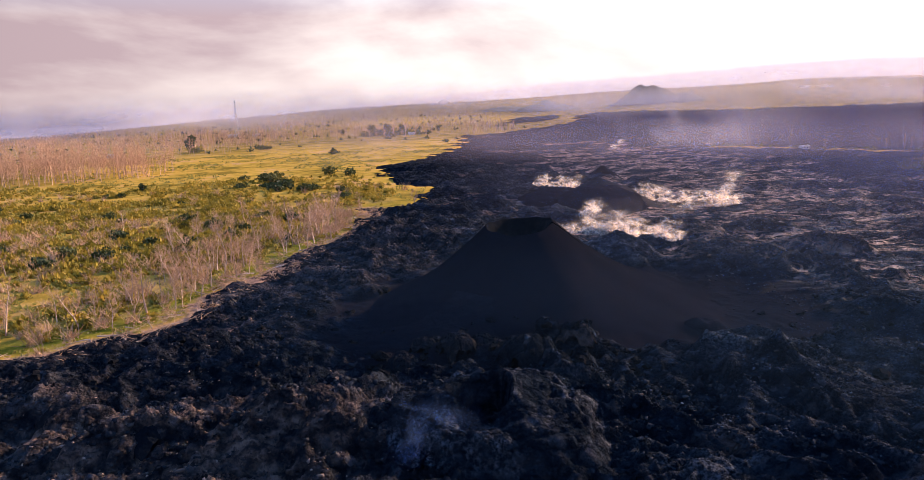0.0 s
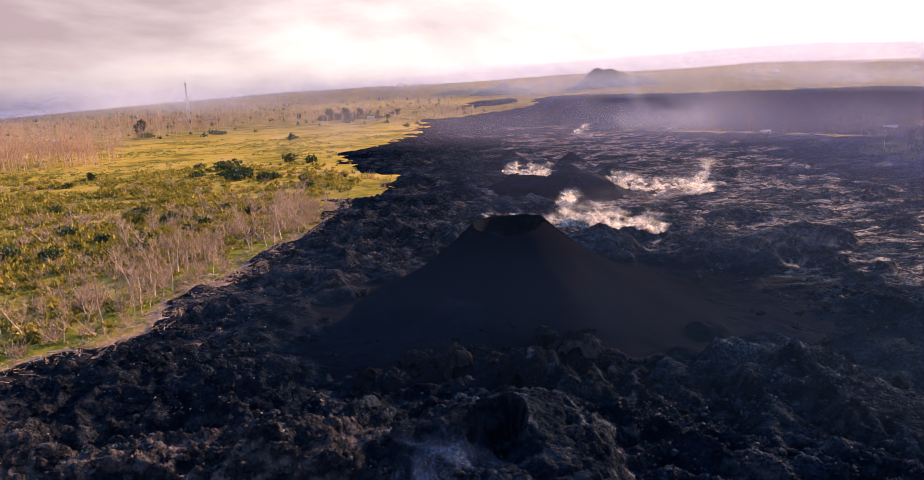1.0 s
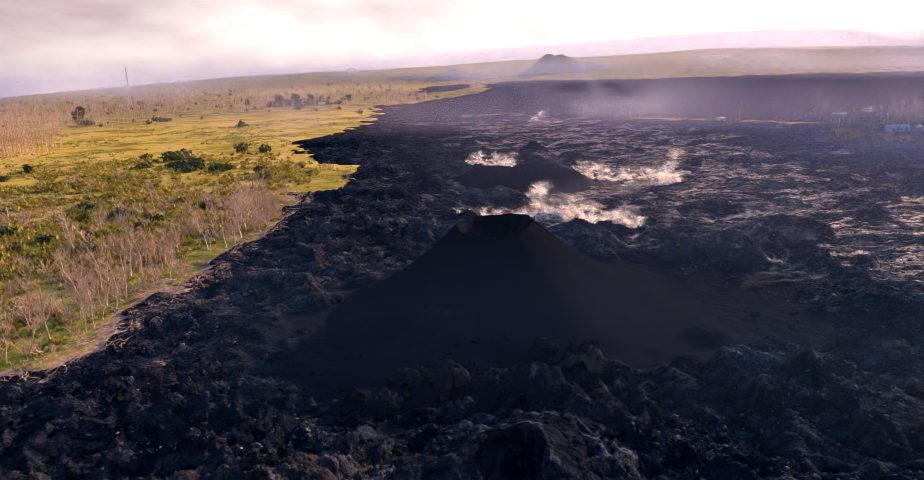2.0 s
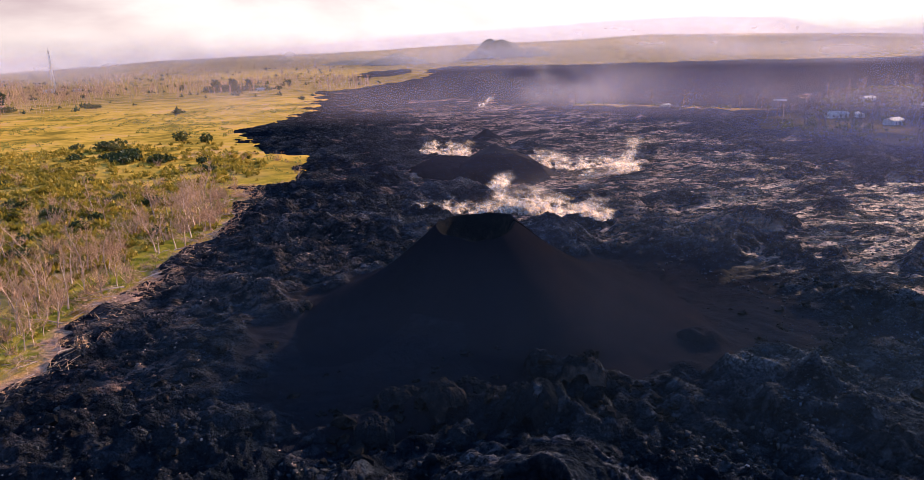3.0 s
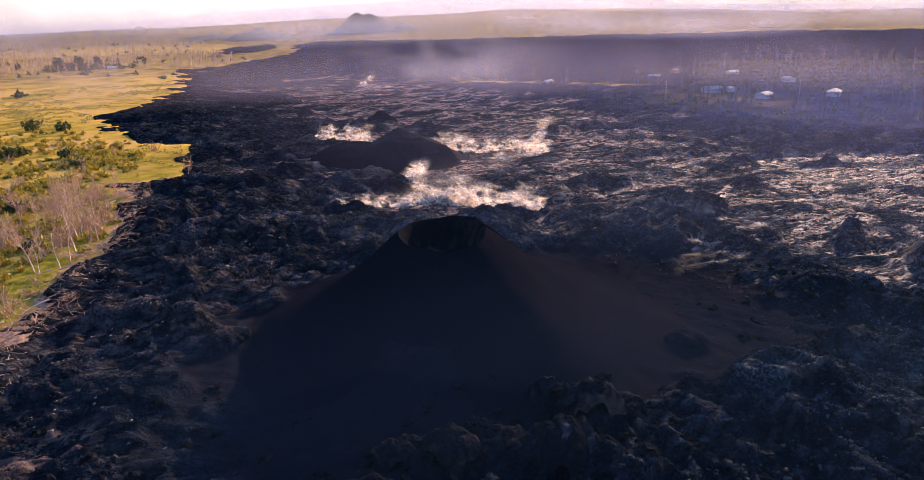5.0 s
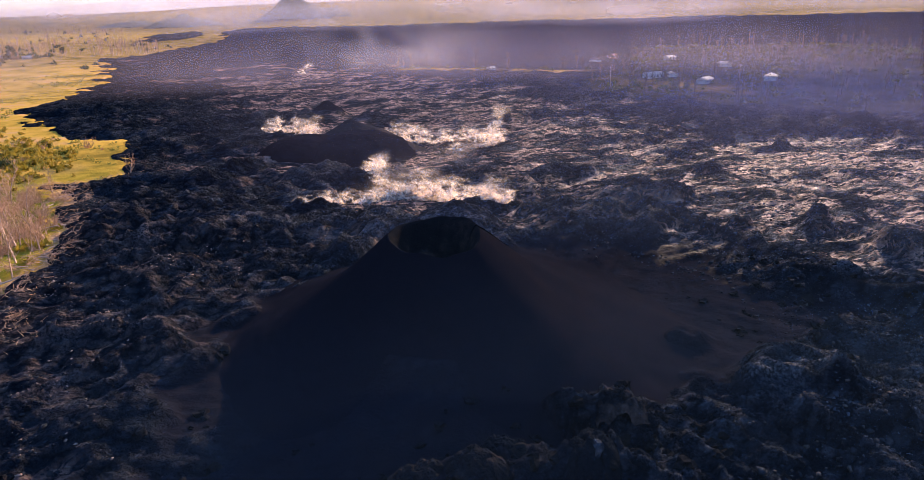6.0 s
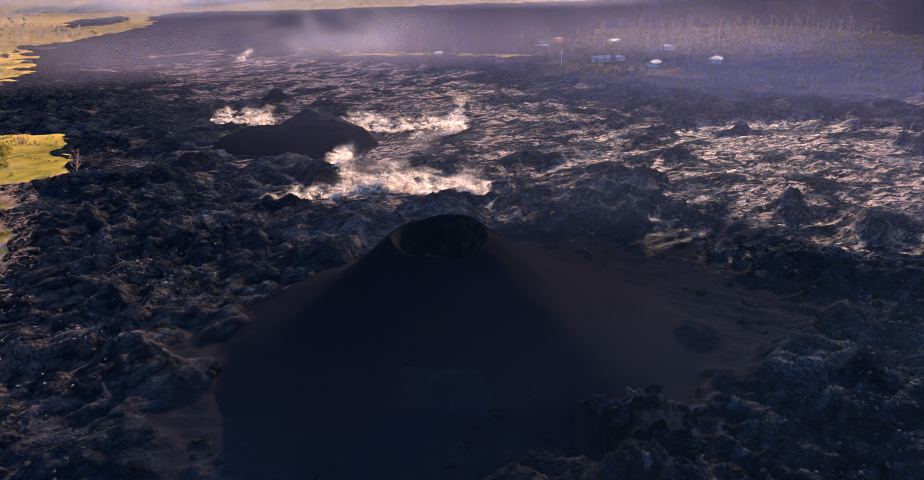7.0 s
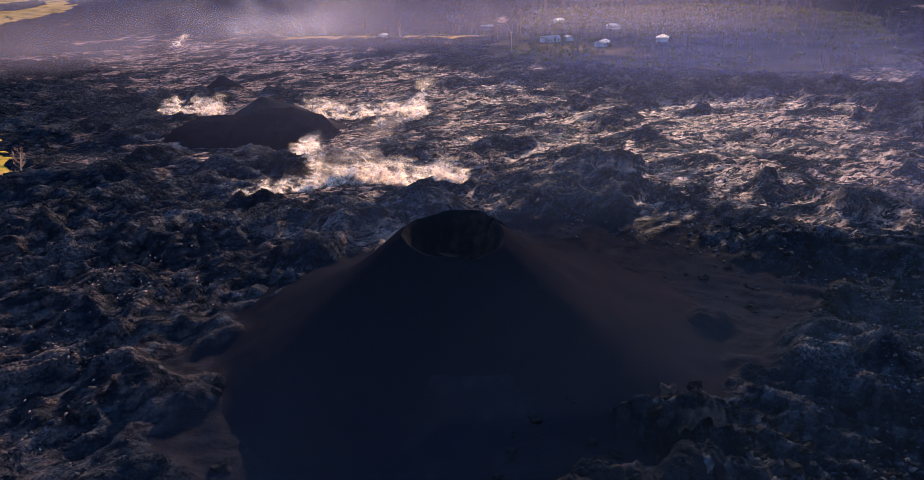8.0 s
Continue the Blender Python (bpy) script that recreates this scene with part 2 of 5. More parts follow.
    nt.links.new(b3.outputs["Normal"], p.inputs["Normal"])
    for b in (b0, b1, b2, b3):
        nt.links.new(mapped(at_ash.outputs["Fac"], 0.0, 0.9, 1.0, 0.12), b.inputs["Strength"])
    return m


LAVA = lava_material()
ASH = material("ash", [(0.0060, 0.0062, 0.0092), (0.0062, 0.0060, 0.0088), (0.0096, 0.0076, 0.0094)], scale=0.25, rough=(0.55, 0.7), bump=0.07, bump_scale=2.6, spec=0.0)
CINDER = material("cinder", [(0.009, 0.0105, 0.0135), (0.020, 0.0180, 0.0185), (0.058, 0.041, 0.034)], scale=0.12, rough=(0.85, 0.98), bump=0.3, bump_scale=0.9, spec=0.0)
SPATTER = material("spatter", [(0.004, 0.0045, 0.006), (0.010, 0.010, 0.011), (0.045, 0.030, 0.024)], scale=0.6, rough=(0.75, 0.95), bump=0.3, bump_scale=2.2, spec=0.0)


def grass_material():
    """Yellow-green meadow that passes, where the attribute 'scrub' is high, into dry brown and pinkish brush litter."""
    m = material("grass", [(0.20, 0.130, 0.022), (0.41, 0.240, 0.036), (0.56, 0.312, 0.050), (0.53, 0.285, 0.110)], scale=0.09, detail=9, rough=(0.85, 0.97), bump=0.5, bump_scale=0.6, spec=0.0, lo=0.39, hi=0.62, coarse=0.02)
    nt = m.node_tree
    p = nt.nodes["Principled BSDF"]
    ramp = p.inputs["Base Color"].links[0].from_node
    at = nt.nodes.new("ShaderNodeAttribute")
    at.attribute_name = "scrub"
    tc = nt.nodes.new("ShaderNodeTexCoord")
    n = nt.nodes.new("ShaderNodeTexNoise")
    n.inputs["Scale"].default_value, n.inputs["Detail"].default_value = 0.035, 8
    r2 = nt.nodes.new("ShaderNodeValToRGB")
    el = r2.color_ramp.elements
    el.new(0.5)
    for e, (pos, c) in zip(el, ((0.38, (0.17, 0.115, 0.018)), (0.5, (0.34, 0.205, 0.040)), (0.62, (0.47, 0.270, 0.100)))):
        e.position, e.color = pos, (*c, 1)
    mix = nt.nodes.new("ShaderNodeMix")
    mix.data_type = "RGBA"
    nt.links.new(tc.outputs["Object"], n.inputs["Vector"])
    nt.links.new(n.outputs["Fac"], r2.inputs["Fac"])
    nt.links.new(at.outputs["Fac"], mix.inputs["Factor"])
    nt.links.new(ramp.outputs["Color"], mix.inputs["A"])
    nt.links.new(r2.outputs["Color"], mix.inputs["B"])
    at2 = nt.nodes.new("ShaderNodeAttribute")
    at2.attribute_name = "burnt"
    r3 = nt.nodes.new("ShaderNodeValToRGB")
    for e, (pos, c) in zip(r3.color_ramp.elements, ((0.38, (0.014, 0.015, 0.013)), (0.64, (0.050, 0.040, 0.028)))):
        e.position, e.color = pos, (*c, 1)
    nt.links.new(n.outputs["Fac"], r3.inputs["Fac"])
    mix2 = nt.nodes.new("ShaderNodeMix")
    mix2.data_type = "RGBA"
    nt.links.new(at2.outputs["Fac"], mix2.inputs["Factor"])
    nt.links.new(mix.outputs["Result"], mix2.inputs["A"])
    nt.links.new(r3.outputs["Color"], mix2.inputs["B"])
    at3 = nt.nodes.new("ShaderNodeAttribute")
    at3.attribute_name = "lush"
    n4 = nt.nodes.new("ShaderNodeTexNoise")
    n4.inputs["Scale"].default_value, n4.inputs["Detail"].default_value = 0.22, 8
    r4 = nt.nodes.new("ShaderNodeValToRGB")
    for e, (pos, c) in zip(r4.color_ramp.elements, ((0.38, (0.10, 0.100, 0.012)), (0.62, (0.31, 0.228, 0.028)))):
        e.position, e.color = pos, (*c, 1)
    mix3 = nt.nodes.new("ShaderNodeMix")
    mix3.data_type = "RGBA"
    nt.links.new(tc.outputs["Object"], n4.inputs["Vector"])
    nt.links.new(n4.outputs["Fac"], r4.inputs["Fac"])
    nt.links.new(at3.outputs["Fac"], mix3.inputs["Factor"])
    nt.links.new(mix2.outputs["Result"], mix3.inputs["A"])
    nt.links.new(r4.outputs["Color"], mix3.inputs["B"])
    # bleached litter of branches and dead grass along the lava's margin
    at4 = nt.nodes.new("ShaderNodeAttribute")
    at4.attribute_name = "litter"
    n5 = nt.nodes.new("ShaderNodeTexNoise")
    n5.inputs["Scale"].default_value, n5.inputs["Detail"].default_value, n5.inputs["Roughness"].default_value = 0.9, 8, 0.7
    r5 = nt.nodes.new("ShaderNodeValToRGB")
    for e, (pos, c) in zip(r5.color_ramp.elements, ((0.36, (0.12, 0.068, 0.045)), (0.64, (0.50, 0.290, 0.200)))):
        e.position, e.color = pos, (*c, 1)
    mix4 = nt.nodes.new("ShaderNodeMix")
    mix4.data_type = "RGBA"
    nt.links.new(tc.outputs["Object"], n5.inputs["Vector"])
    nt.links.new(n5.outputs["Fac"], r5.inputs["Fac"])
    nt.links.new(at4.outputs["Fac"], mix4.inputs["Factor"])
    nt.links.new(mix3.outputs["Result"], mix4.inputs["A"])
    nt.links.new(r5.outputs["Color"], mix4.inputs["B"])
    nt.links.new(mix4.outputs["Result"], p.inputs["Base Color"])
    return m


GRASS = grass_material()
HILL = material("hill", [(0.10, 0.09, 0.06), (0.15, 0.125, 0.085), (0.22, 0.175, 0.12)], scale=0.012, rough=(0.85, 0.95), spec=0.0)


# ---- relief ----
def hash2(ix, iy, seed):
    h = (ix.astype(np.int64) * 374761393 + iy.astype(np.int64) * 668265263 + seed * 974711) & 0x7FFFFFFF
    h = ((h ^ (h >> 13)) * 1274126177) & 0x7FFFFFFF
    return ((h ^ (h >> 16)) & 0xFFFFFF) / float(0xFFFFFF)


def vnoise(x, y, seed=0):
    """Smooth value noise, 0 to 1."""
    ix, iy = np.floor(x), np.floor(y)
    fx, fy = x - ix, y - iy
    ux, uy = fx * fx * fx * (fx * (fx * 6 - 15) + 10), fy * fy * fy * (fy * (fy * 6 - 15) + 10)
    a, b = hash2(ix, iy, seed), hash2(ix + 1, iy, seed)
    c, d = hash2(ix, iy + 1, seed), hash2(ix + 1, iy + 1, seed)
    return a + (b - a) * ux + (c - a) * uy + (a - b - c + d) * ux * uy


def lumps(x, y, seed=0):
    """Rounded cells, 1 at a cell's heart and 0 at its seams."""
    ix, iy = np.floor(x), np.floor(y)
    best = np.full(np.shape(x), 9.0)
    for dx in (-1, 0, 1):
        for dy in (-1, 0, 1):
            cx, cy = ix + dx, iy + dy
            px, py = cx + hash2(cx, cy, seed), cy + hash2(cx, cy, seed + 57)
            best = np.minimum(best, (px - x) ** 2 + (py - y) ** 2)
    return 1.0 - np.clip(best, 0, 1)


def ridge(x, y, seed=0):
    """Sharp winding crests, 0 to 1."""
    return 1 - np.clip(np.abs(2 * vnoise(x, y, seed) - 1) * 2.0, 0, 1)


def smooth(a, b, v):
    t = np.clip((v - a) / (b - a), 0, 1)
    return t * t * (3 - 2 * t)


def polar(x, y):
    return np.hypot(x, y), np.degrees(np.arctan2(x, y))


SKYLINE = [(-180, -0.3), (-60, -0.8), (-40, -0.8), (-30, -0.6), (-20, -0.05), (-10, 0.45), (0, 0.75), (15, 1.05), (26, 1.2), (35, 0.95), (43, 0.6), (55, 0.2), (75, 0.3), (110, 0.0), (180, -0.3)]


def base_height(x, y):
    """The old ground: a gentle fall to the east, and a far rise to the skyline's slopes."""
    r, az = polar(x, y)
    z = 7.2 - 0.04 * np.clip(x, -40, 105) + 1.6 * (vnoise(x / 90, y / 90, 3) - 0.5) * smooth(60, 200, r)
    z = z + 1.2 * np.exp(-((x - 15) ** 2 + (y - 125) ** 2) / (2 * 50.0 ** 2))
    top = np.interp(az, [a for a, _ in SKYLINE], [e for _, e in SKYLINE])
    rise = EYE + 4600 * np.tan(np.radians(top)) - 8
    z = z + rise * np.clip((r - 2100) / 2500, 0, 1) ** 1.3
    z = z + 14 * (vnoise(x / 420, y / 420, 8) - 0.5) * smooth(1500, 3000, r)
    return z


FLOW = [(-300, -900), (-180, -200), (-150, 60), (-104, 138), (-86, 147), (-73, 157), (-67, 180), (-65, 197), (-56, 222), (-48, 268), (-45, 300), (-48, 350), (-27, 361), (-14, 444),
        (-35, 470), (-52, 524), (-68, 610), (-66, 640), (-50, 675), (-20, 780), (-5, 957), (3, 1145), (8, 1400), (90, 1567), (265, 1970), (380, 2250), (450, 2720), (570, 2760),
        (760, 2500), (896, 2390), (1182, 2310), (1432, 2200), (1653, 2060), (2200, 1200), (2500, 0), (2000, -1300), (700, -1500)]
LOBE = [(150, 2330), (190, 2280), (330, 2420), (400, 2700), (370, 2800), (210, 2640)]
KIPUKAS = [[(285, 800), (318, 770), (352, 695), (394, 606), (418, 622), (376, 715), (335, 805), (302, 832)],
           [(325, 540), (302, 470), (298, 420), (318, 360), (335, 300), (420, 250), (760, 420), (900, 700), (700, 860), (560, 740), (450, 610)]]


def inside_distance(x, y, poly):
    """Metres inside a polygon, negative outside."""
    best = np.full(np.shape(x), 1e9)
    inside = np.zeros(np.shape(x), bool)
    for (ax, ay), (bx, by) in zip(poly, poly[1:] + poly[:1]):
        dx, dy = bx - ax, by - ay
        t = np.clip(((x - ax) * dx + (y - ay) * dy) / (dx * dx + dy * dy), 0, 1)
        best = np.minimum(best, (x - ax - t * dx) ** 2 + (y - ay - t * dy) ** 2)
        cross = ((ay > y) != (by > y)) & (x < dx * (y - ay) / (dy if dy else 1e-9) + ax)
        inside ^= cross
    return np.where(inside, 1, -1) * np.sqrt(best)


def lava_depth(x, y):
    """Metres inside the lava's margin, with a ragged line."""
    d = np.maximum(inside_distance(x, y, FLOW), inside_distance(x, y, LOBE))
    for k in KIPUKAS:
        d = np.minimum(d, -inside_distance(x, y, k))
    r = np.hypot(x, y)
    size = np.clip(r / 250, 0.6, 5)
    return d + (vnoise(x / 17, y / 17, 21) - 0.5) * 9 * size + (vnoise(x / 5, y / 5, 22) - 0.5) * 5


CONE = (14.0, 168.1)


def weathered(x, y):
    """How pale and pinkish the clinker is, weathered and with sunlit crests painted in, 0 to 1: most in the south-west.
    """
    old = smooth(0, -32, x + 6 * (vnoise(x / 9, y / 9, 35) - 0.5)) * smooth(114, 98, y) + 0.25 * smooth(-62, -82, x) * smooth(165, 135, y)
    old = old + 0.45 * smooth(15, -25, x) * smooth(165, 190, y) * smooth(330, 250, y)
    return np.clip(old + 0.15 * smooth(0, -45, x + 0.12 * y) * smooth(420, 260, y), 0, 1)


def fresh(x, y):
    """How black and unweathered the clinker is, 0 to 1: a stretch south-west of the cone."""
    return smooth(-14, -34, x + 8 * (vnoise(x / 12, y / 12, 36) - 0.5)) * smooth(100, 114, y) * smooth(190, 160, y)


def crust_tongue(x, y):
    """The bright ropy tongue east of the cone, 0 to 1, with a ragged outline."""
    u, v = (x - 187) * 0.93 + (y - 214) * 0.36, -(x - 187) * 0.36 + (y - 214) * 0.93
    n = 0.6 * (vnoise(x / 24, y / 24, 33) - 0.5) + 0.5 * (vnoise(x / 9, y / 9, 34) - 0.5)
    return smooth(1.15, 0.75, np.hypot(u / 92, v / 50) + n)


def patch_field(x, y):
    """How ropy and smooth the crust is, and how much sheen is painted on it, 0 to 1."""
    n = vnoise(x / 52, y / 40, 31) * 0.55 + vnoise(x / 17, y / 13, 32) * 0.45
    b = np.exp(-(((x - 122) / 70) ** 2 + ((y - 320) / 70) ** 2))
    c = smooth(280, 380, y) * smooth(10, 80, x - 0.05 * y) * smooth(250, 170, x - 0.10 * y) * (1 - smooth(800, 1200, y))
    # bright crust left out; in the east this puts cloud shade into the colour
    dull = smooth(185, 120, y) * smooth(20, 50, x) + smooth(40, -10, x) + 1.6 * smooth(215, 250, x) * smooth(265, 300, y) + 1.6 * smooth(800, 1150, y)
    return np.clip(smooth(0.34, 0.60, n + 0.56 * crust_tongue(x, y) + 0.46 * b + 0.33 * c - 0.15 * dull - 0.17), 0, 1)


# broken ledges between the cinder cone and the vent before it: x, y, half width, height
RAMPART = [(0, 128, 6, 3.2), (-6, 131, 4.5, 2.2), (-14, 126, 6, 1.6), (11.5, 122, 6, 3.6), (17, 116, 5, 2.4), (21, 130, 4, 2.6), (24, 138, 3, 2.6), (14.5, 135, 6, 2.0), (6, 112, 5, 1.6), (-22, 97, 9, 2.2), (-48, 92, 8, 2.2), (-64, 103, 7, 2.2),
           (-12, 187, 4, 1.6), (20, 262, 6, 2.5), (-2, 280, 9, 2.5), (50, 300, 9, 3.5), (64, 305, 8, 3.0), (52, 147, 5, 1.8), (55, 120, 3.5, 2.0), (56, 112, 3.5, 2.2), (57, 104, 3.5, 2.2), (59, 96, 4, 1.8)]


def lava_surface(x, y, cell):
    """Height of the lava's top, and its smoothness. cell: the mesh's step there."""
    d = lava_depth(x, y)
    base = base_height(x, y)
    r = np.hypot(x, y)
    thick = 1.5 * smooth(-1.5, 5, d) + 1.7 * smooth(5, 40, d)
    patch = patch_field(x, y)
    # ash round the cone, drawn out south-west to darken its shaded ground
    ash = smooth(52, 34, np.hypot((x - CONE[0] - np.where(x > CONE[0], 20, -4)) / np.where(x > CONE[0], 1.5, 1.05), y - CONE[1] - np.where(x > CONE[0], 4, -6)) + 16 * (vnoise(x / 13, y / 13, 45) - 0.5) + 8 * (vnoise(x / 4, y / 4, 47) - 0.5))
    wx, wy = x + 9 * (vnoise(x / 26, y / 26, 41) - 0.5), y + 9 * (vnoise(x / 26, y / 26, 42) - 0.5)
    c, s = math.cos(radians(-28)), math.sin(radians(-28))
    fx, fy = (c * wx - s * wy) / 2.3, s * wx + c * wy
    # east of the cone the ropes run away from it, towards the south
    c2, s2 = math.cos(radians(68)), math.sin(radians(68))
    gx, gy = (c2 * wx - s2 * wy) / 2.6, s2 * wx + c2 * wy
    south = smooth(20, 45, x + 10 * (vnoise(x / 20, y / 20, 43) - 0.5)) * smooth(185, 150, y)
    rough = (1 - 0.68 * patch) * (1 - 0.78 * ash)

    def octave(size):
        return smooth(1.6, 3.4, size / cell)

    def ropes(size, seed):
        return ridge(fx / size, fy / size, seed) * (1 - south) + ridge(gx / size, gy / size, seed + 100) * south

    r19, r6, r26 = ropes(19, 52), ropes(6.0, 57), ropes(2.6, 59)
    h = 3.4 * (vnoise(wx / 48, wy / 48, 51) - 0.5) * (1 - 0.7 * ash)
    h = h + (2.3 + 1.2 * south) * r19 ** 1.5 * rough
    h = h + 1.5 * ridge(fx / 10, fy / 10, 46) * rough * smooth(150, 260, r)
    # steep-edged clumps of clinker with hollows between them
    clump = smooth(0.42, 0.62, 0.65 * vnoise(fx / 7, fy / 9, 48) + 0.35 * vnoise(wx / 3.4, wy / 3.4, 49))
    h = h + 1.5 * clump * octave(7.0) * rough
    h = h + 0.4 * lumps(fx / 6.5, fy / 6.5, 53) * octave(6.5) * rough
    h = h + 1.8 * r6 * octave(5.5) * rough * (0.35 + vnoise(x / 35, y / 35, 58))
    knobs = rough * (1 - 0.55 * south)
    h = h + 0.8 * lumps(wx / 3.1, wy / 3.1, 54) * octave(3.1) * knobs
    h = h + 1.25 * r26 * octave(2.8) * rough
    h = h + 0.75 * ridge(wx / 1.3, wy / 1.3, 60) * octave(1.4) * knobs
    for bx, by, wide, tall in RAMPART:
        h = h + tall * np.exp(-(((x - bx) / wide) ** 2 + ((y - by) / (0.7 * wide)) ** 2) ** 1.5) * (0.55 + 0.7 * lumps(x / 3.6, y / 3.6, 62) + 0.25 * lumps(x / 1.7, y / 1.7, 63))
    cord = ridge(fx / 4.5, fy / 2.0, 56)
    h = h + 0.45 * cord * octave(2.6) * patch
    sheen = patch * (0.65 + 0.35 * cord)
    # ridge tops that the colour pales as if the sun caught them
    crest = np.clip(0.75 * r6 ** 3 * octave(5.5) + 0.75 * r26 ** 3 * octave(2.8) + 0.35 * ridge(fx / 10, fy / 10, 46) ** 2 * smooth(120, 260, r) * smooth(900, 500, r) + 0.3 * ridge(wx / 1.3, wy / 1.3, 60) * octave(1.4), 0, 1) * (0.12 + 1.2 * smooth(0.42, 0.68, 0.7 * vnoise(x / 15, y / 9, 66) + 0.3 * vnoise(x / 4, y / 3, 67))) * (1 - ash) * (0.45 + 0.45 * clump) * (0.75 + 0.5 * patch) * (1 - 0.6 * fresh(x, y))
    h = h * smooth(-3, 14, d) ** 0.7 * np.clip(r / 90, 0.2, 1) ** 0.3
    z = base + thick + h - 3.4 * smooth(-2, 8, d) - 7 * smooth(0, -5, d)
    # the cinder cone's apron spreads out over the lava
    t = np.clip((np.hypot((x - CONE[0]) / 0.86 + 0.42 * smooth(-20, 30, x - CONE[0]), y - CONE[1]) - 8.5) / 42, 0, 1)
    z = np.maximum(z, base - 0.05 + 20.5 * (1 - t) ** 2.1 - 30 * smooth(0.35, 0.1, t) - 3 * (t >= 1))
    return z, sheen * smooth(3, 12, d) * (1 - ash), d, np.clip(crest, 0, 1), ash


def grid_mesh(name, X, Y, Z, keep=None, attributes=()):
    """A mesh from a grid of points; keep: which cells to fill."""
    n, m = X.shape
    idx = np.arange(n * m).reshape(n, m)
    q = np.stack([idx[:-1, :-1], idx[:-1, 1:], idx[1:, 1:], idx[1:, :-1]], -1).reshape(-1, 4)
    co = np.stack([X, Y, Z], -1).reshape(-1, 3)
    if keep is not None:
        q = q[keep.reshape(-1)]
        used = np.zeros(n * m, bool)
        used[q.reshape(-1)] = True
        remap = np.cumsum(used) - 1
        q, co = remap[q], co[used]
        attributes = [(k, a.reshape(-1)[used]) for k, a in attributes]
    return quads_mesh(name, co, q, attributes)


def quads_mesh(name, co, q, attributes=()):
    me = bpy.data.meshes.new(name)
    k = q.shape[1]
    me.vertices.add(len(co))
    me.vertices.foreach_set("co", np.ascontiguousarray(co, np.float32).reshape(-1))
    me.loops.add(q.size)
    me.loops.foreach_set("vertex_index", np.ascontiguousarray(q, np.int32).reshape(-1))
    me.polygons.add(len(q))
    me.polygons.foreach_set("loop_start", np.arange(0, q.size, k, dtype=np.int32))
    me.polygons.foreach_set("loop_total", np.full(len(q), k, np.int32))
    me.polygons.foreach_set("use_smooth", np.ones(len(q), bool))
    for key, values in attributes:
        at = me.attributes.new(key, "FLOAT", "POINT")
        at.data.foreach_set("value", np.ascontiguousarray(values, np.float32).reshape(-1))
    me.update()
    me.validate()
    return me


def dressed(name, me, mat, parent=None):
    ob = new(name, me)
    me.materials.append(mat)
    if parent is not None:
        ob.parent = parent
    return ob


# ---- ground and lava ----
HUB = (-30.0, 0.0)


def ground_sheet():
    az = np.radians(np.concatenate([np.arange(-180, -60, 3.0), np.arange(-60, 15, 0.5), np.arange(15, 180.01, 1.5)]))
    r = np.concatenate([[0.0], np.geomspace(15, 150, 30), np.geomspace(153, 600, 90), np.geomspace(620, 4700, 90)])
    R, A = np.meshgrid(r, az, indexing="ij")
    X, Y = HUB[0] + R * np.sin(A), HUB[1] + R * np.cos(A)
    Z = base_height(X, Y) + 0.5 * (vnoise(X / 12, Y / 12, 61) - 0.5) - 4.5 * smooth(1, 14, lava_depth(X, Y))
    Z = np.where(R > 4650, Z - 120, Z)
    scrub = np.clip(smooth(430, 330, Y + 0.35 * X + 90 * (vnoise(X / 70, Y / 70, 63) - 0.5)) * 0.55 * smooth(-9, -20, lava_depth(X, Y)) + smooth(950, 1300, R + 350 * (vnoise(X / 200, Y / 200, 64) - 0.5)) * (1 - 0.7 * smooth(2350, 2500, R) * smooth(3000, 2700, R)) + smooth(-330, -480, X) * smooth(300, 500, R) + smooth(240, 300, X) * (1 - smooth(-4, 10, inside_distance(X, Y, KIPUKAS[0]))), 0, 1)
    ob = dressed("ground", grid_mesh("ground", X, Y, Z, None, [("lush", smooth(-26, -13, lava_depth(X, Y)) * smooth(-2.5, -6, lava_depth(X, Y)) * smooth(420, 330, Y) * (X < 60)), ("scrub", scrub), ("litter", smooth(-4.5, -1.5, lava_depth(X, Y) + 5 * (vnoise(X / 7, Y / 7, 73) - 0.5)) * smooth(350, 310, Y) * (X < 60)), ("burnt", 0.2 * smooth(1050, 1350, R + 300 * (vnoise(X / 150, Y / 150, 77) - 0.5)) * (1 - smooth(2300, 2450, R) * smooth(3000, 2750, R) * smooth(0.4, 0.6, vnoise(X / 300, Y / 120, 78))) + smooth(225, 300, X) * smooth(1500, 1100, R) * (1 - 0.8 * smooth(-4, 6, inside_distance(X, Y, KIPUKAS[0])) * smooth(0.35, 0.55, vnoise(X / 22, Y / 22, 74))) * (1 - 0.5 * np.exp(-(((X - 372) / 22) ** 2 + ((Y - 470) / 60) ** 2))))]), GRASS)
    tagged(ob, "yellow-green grassland with dry pinkish scrub beside lava", "ground", kind="structure")


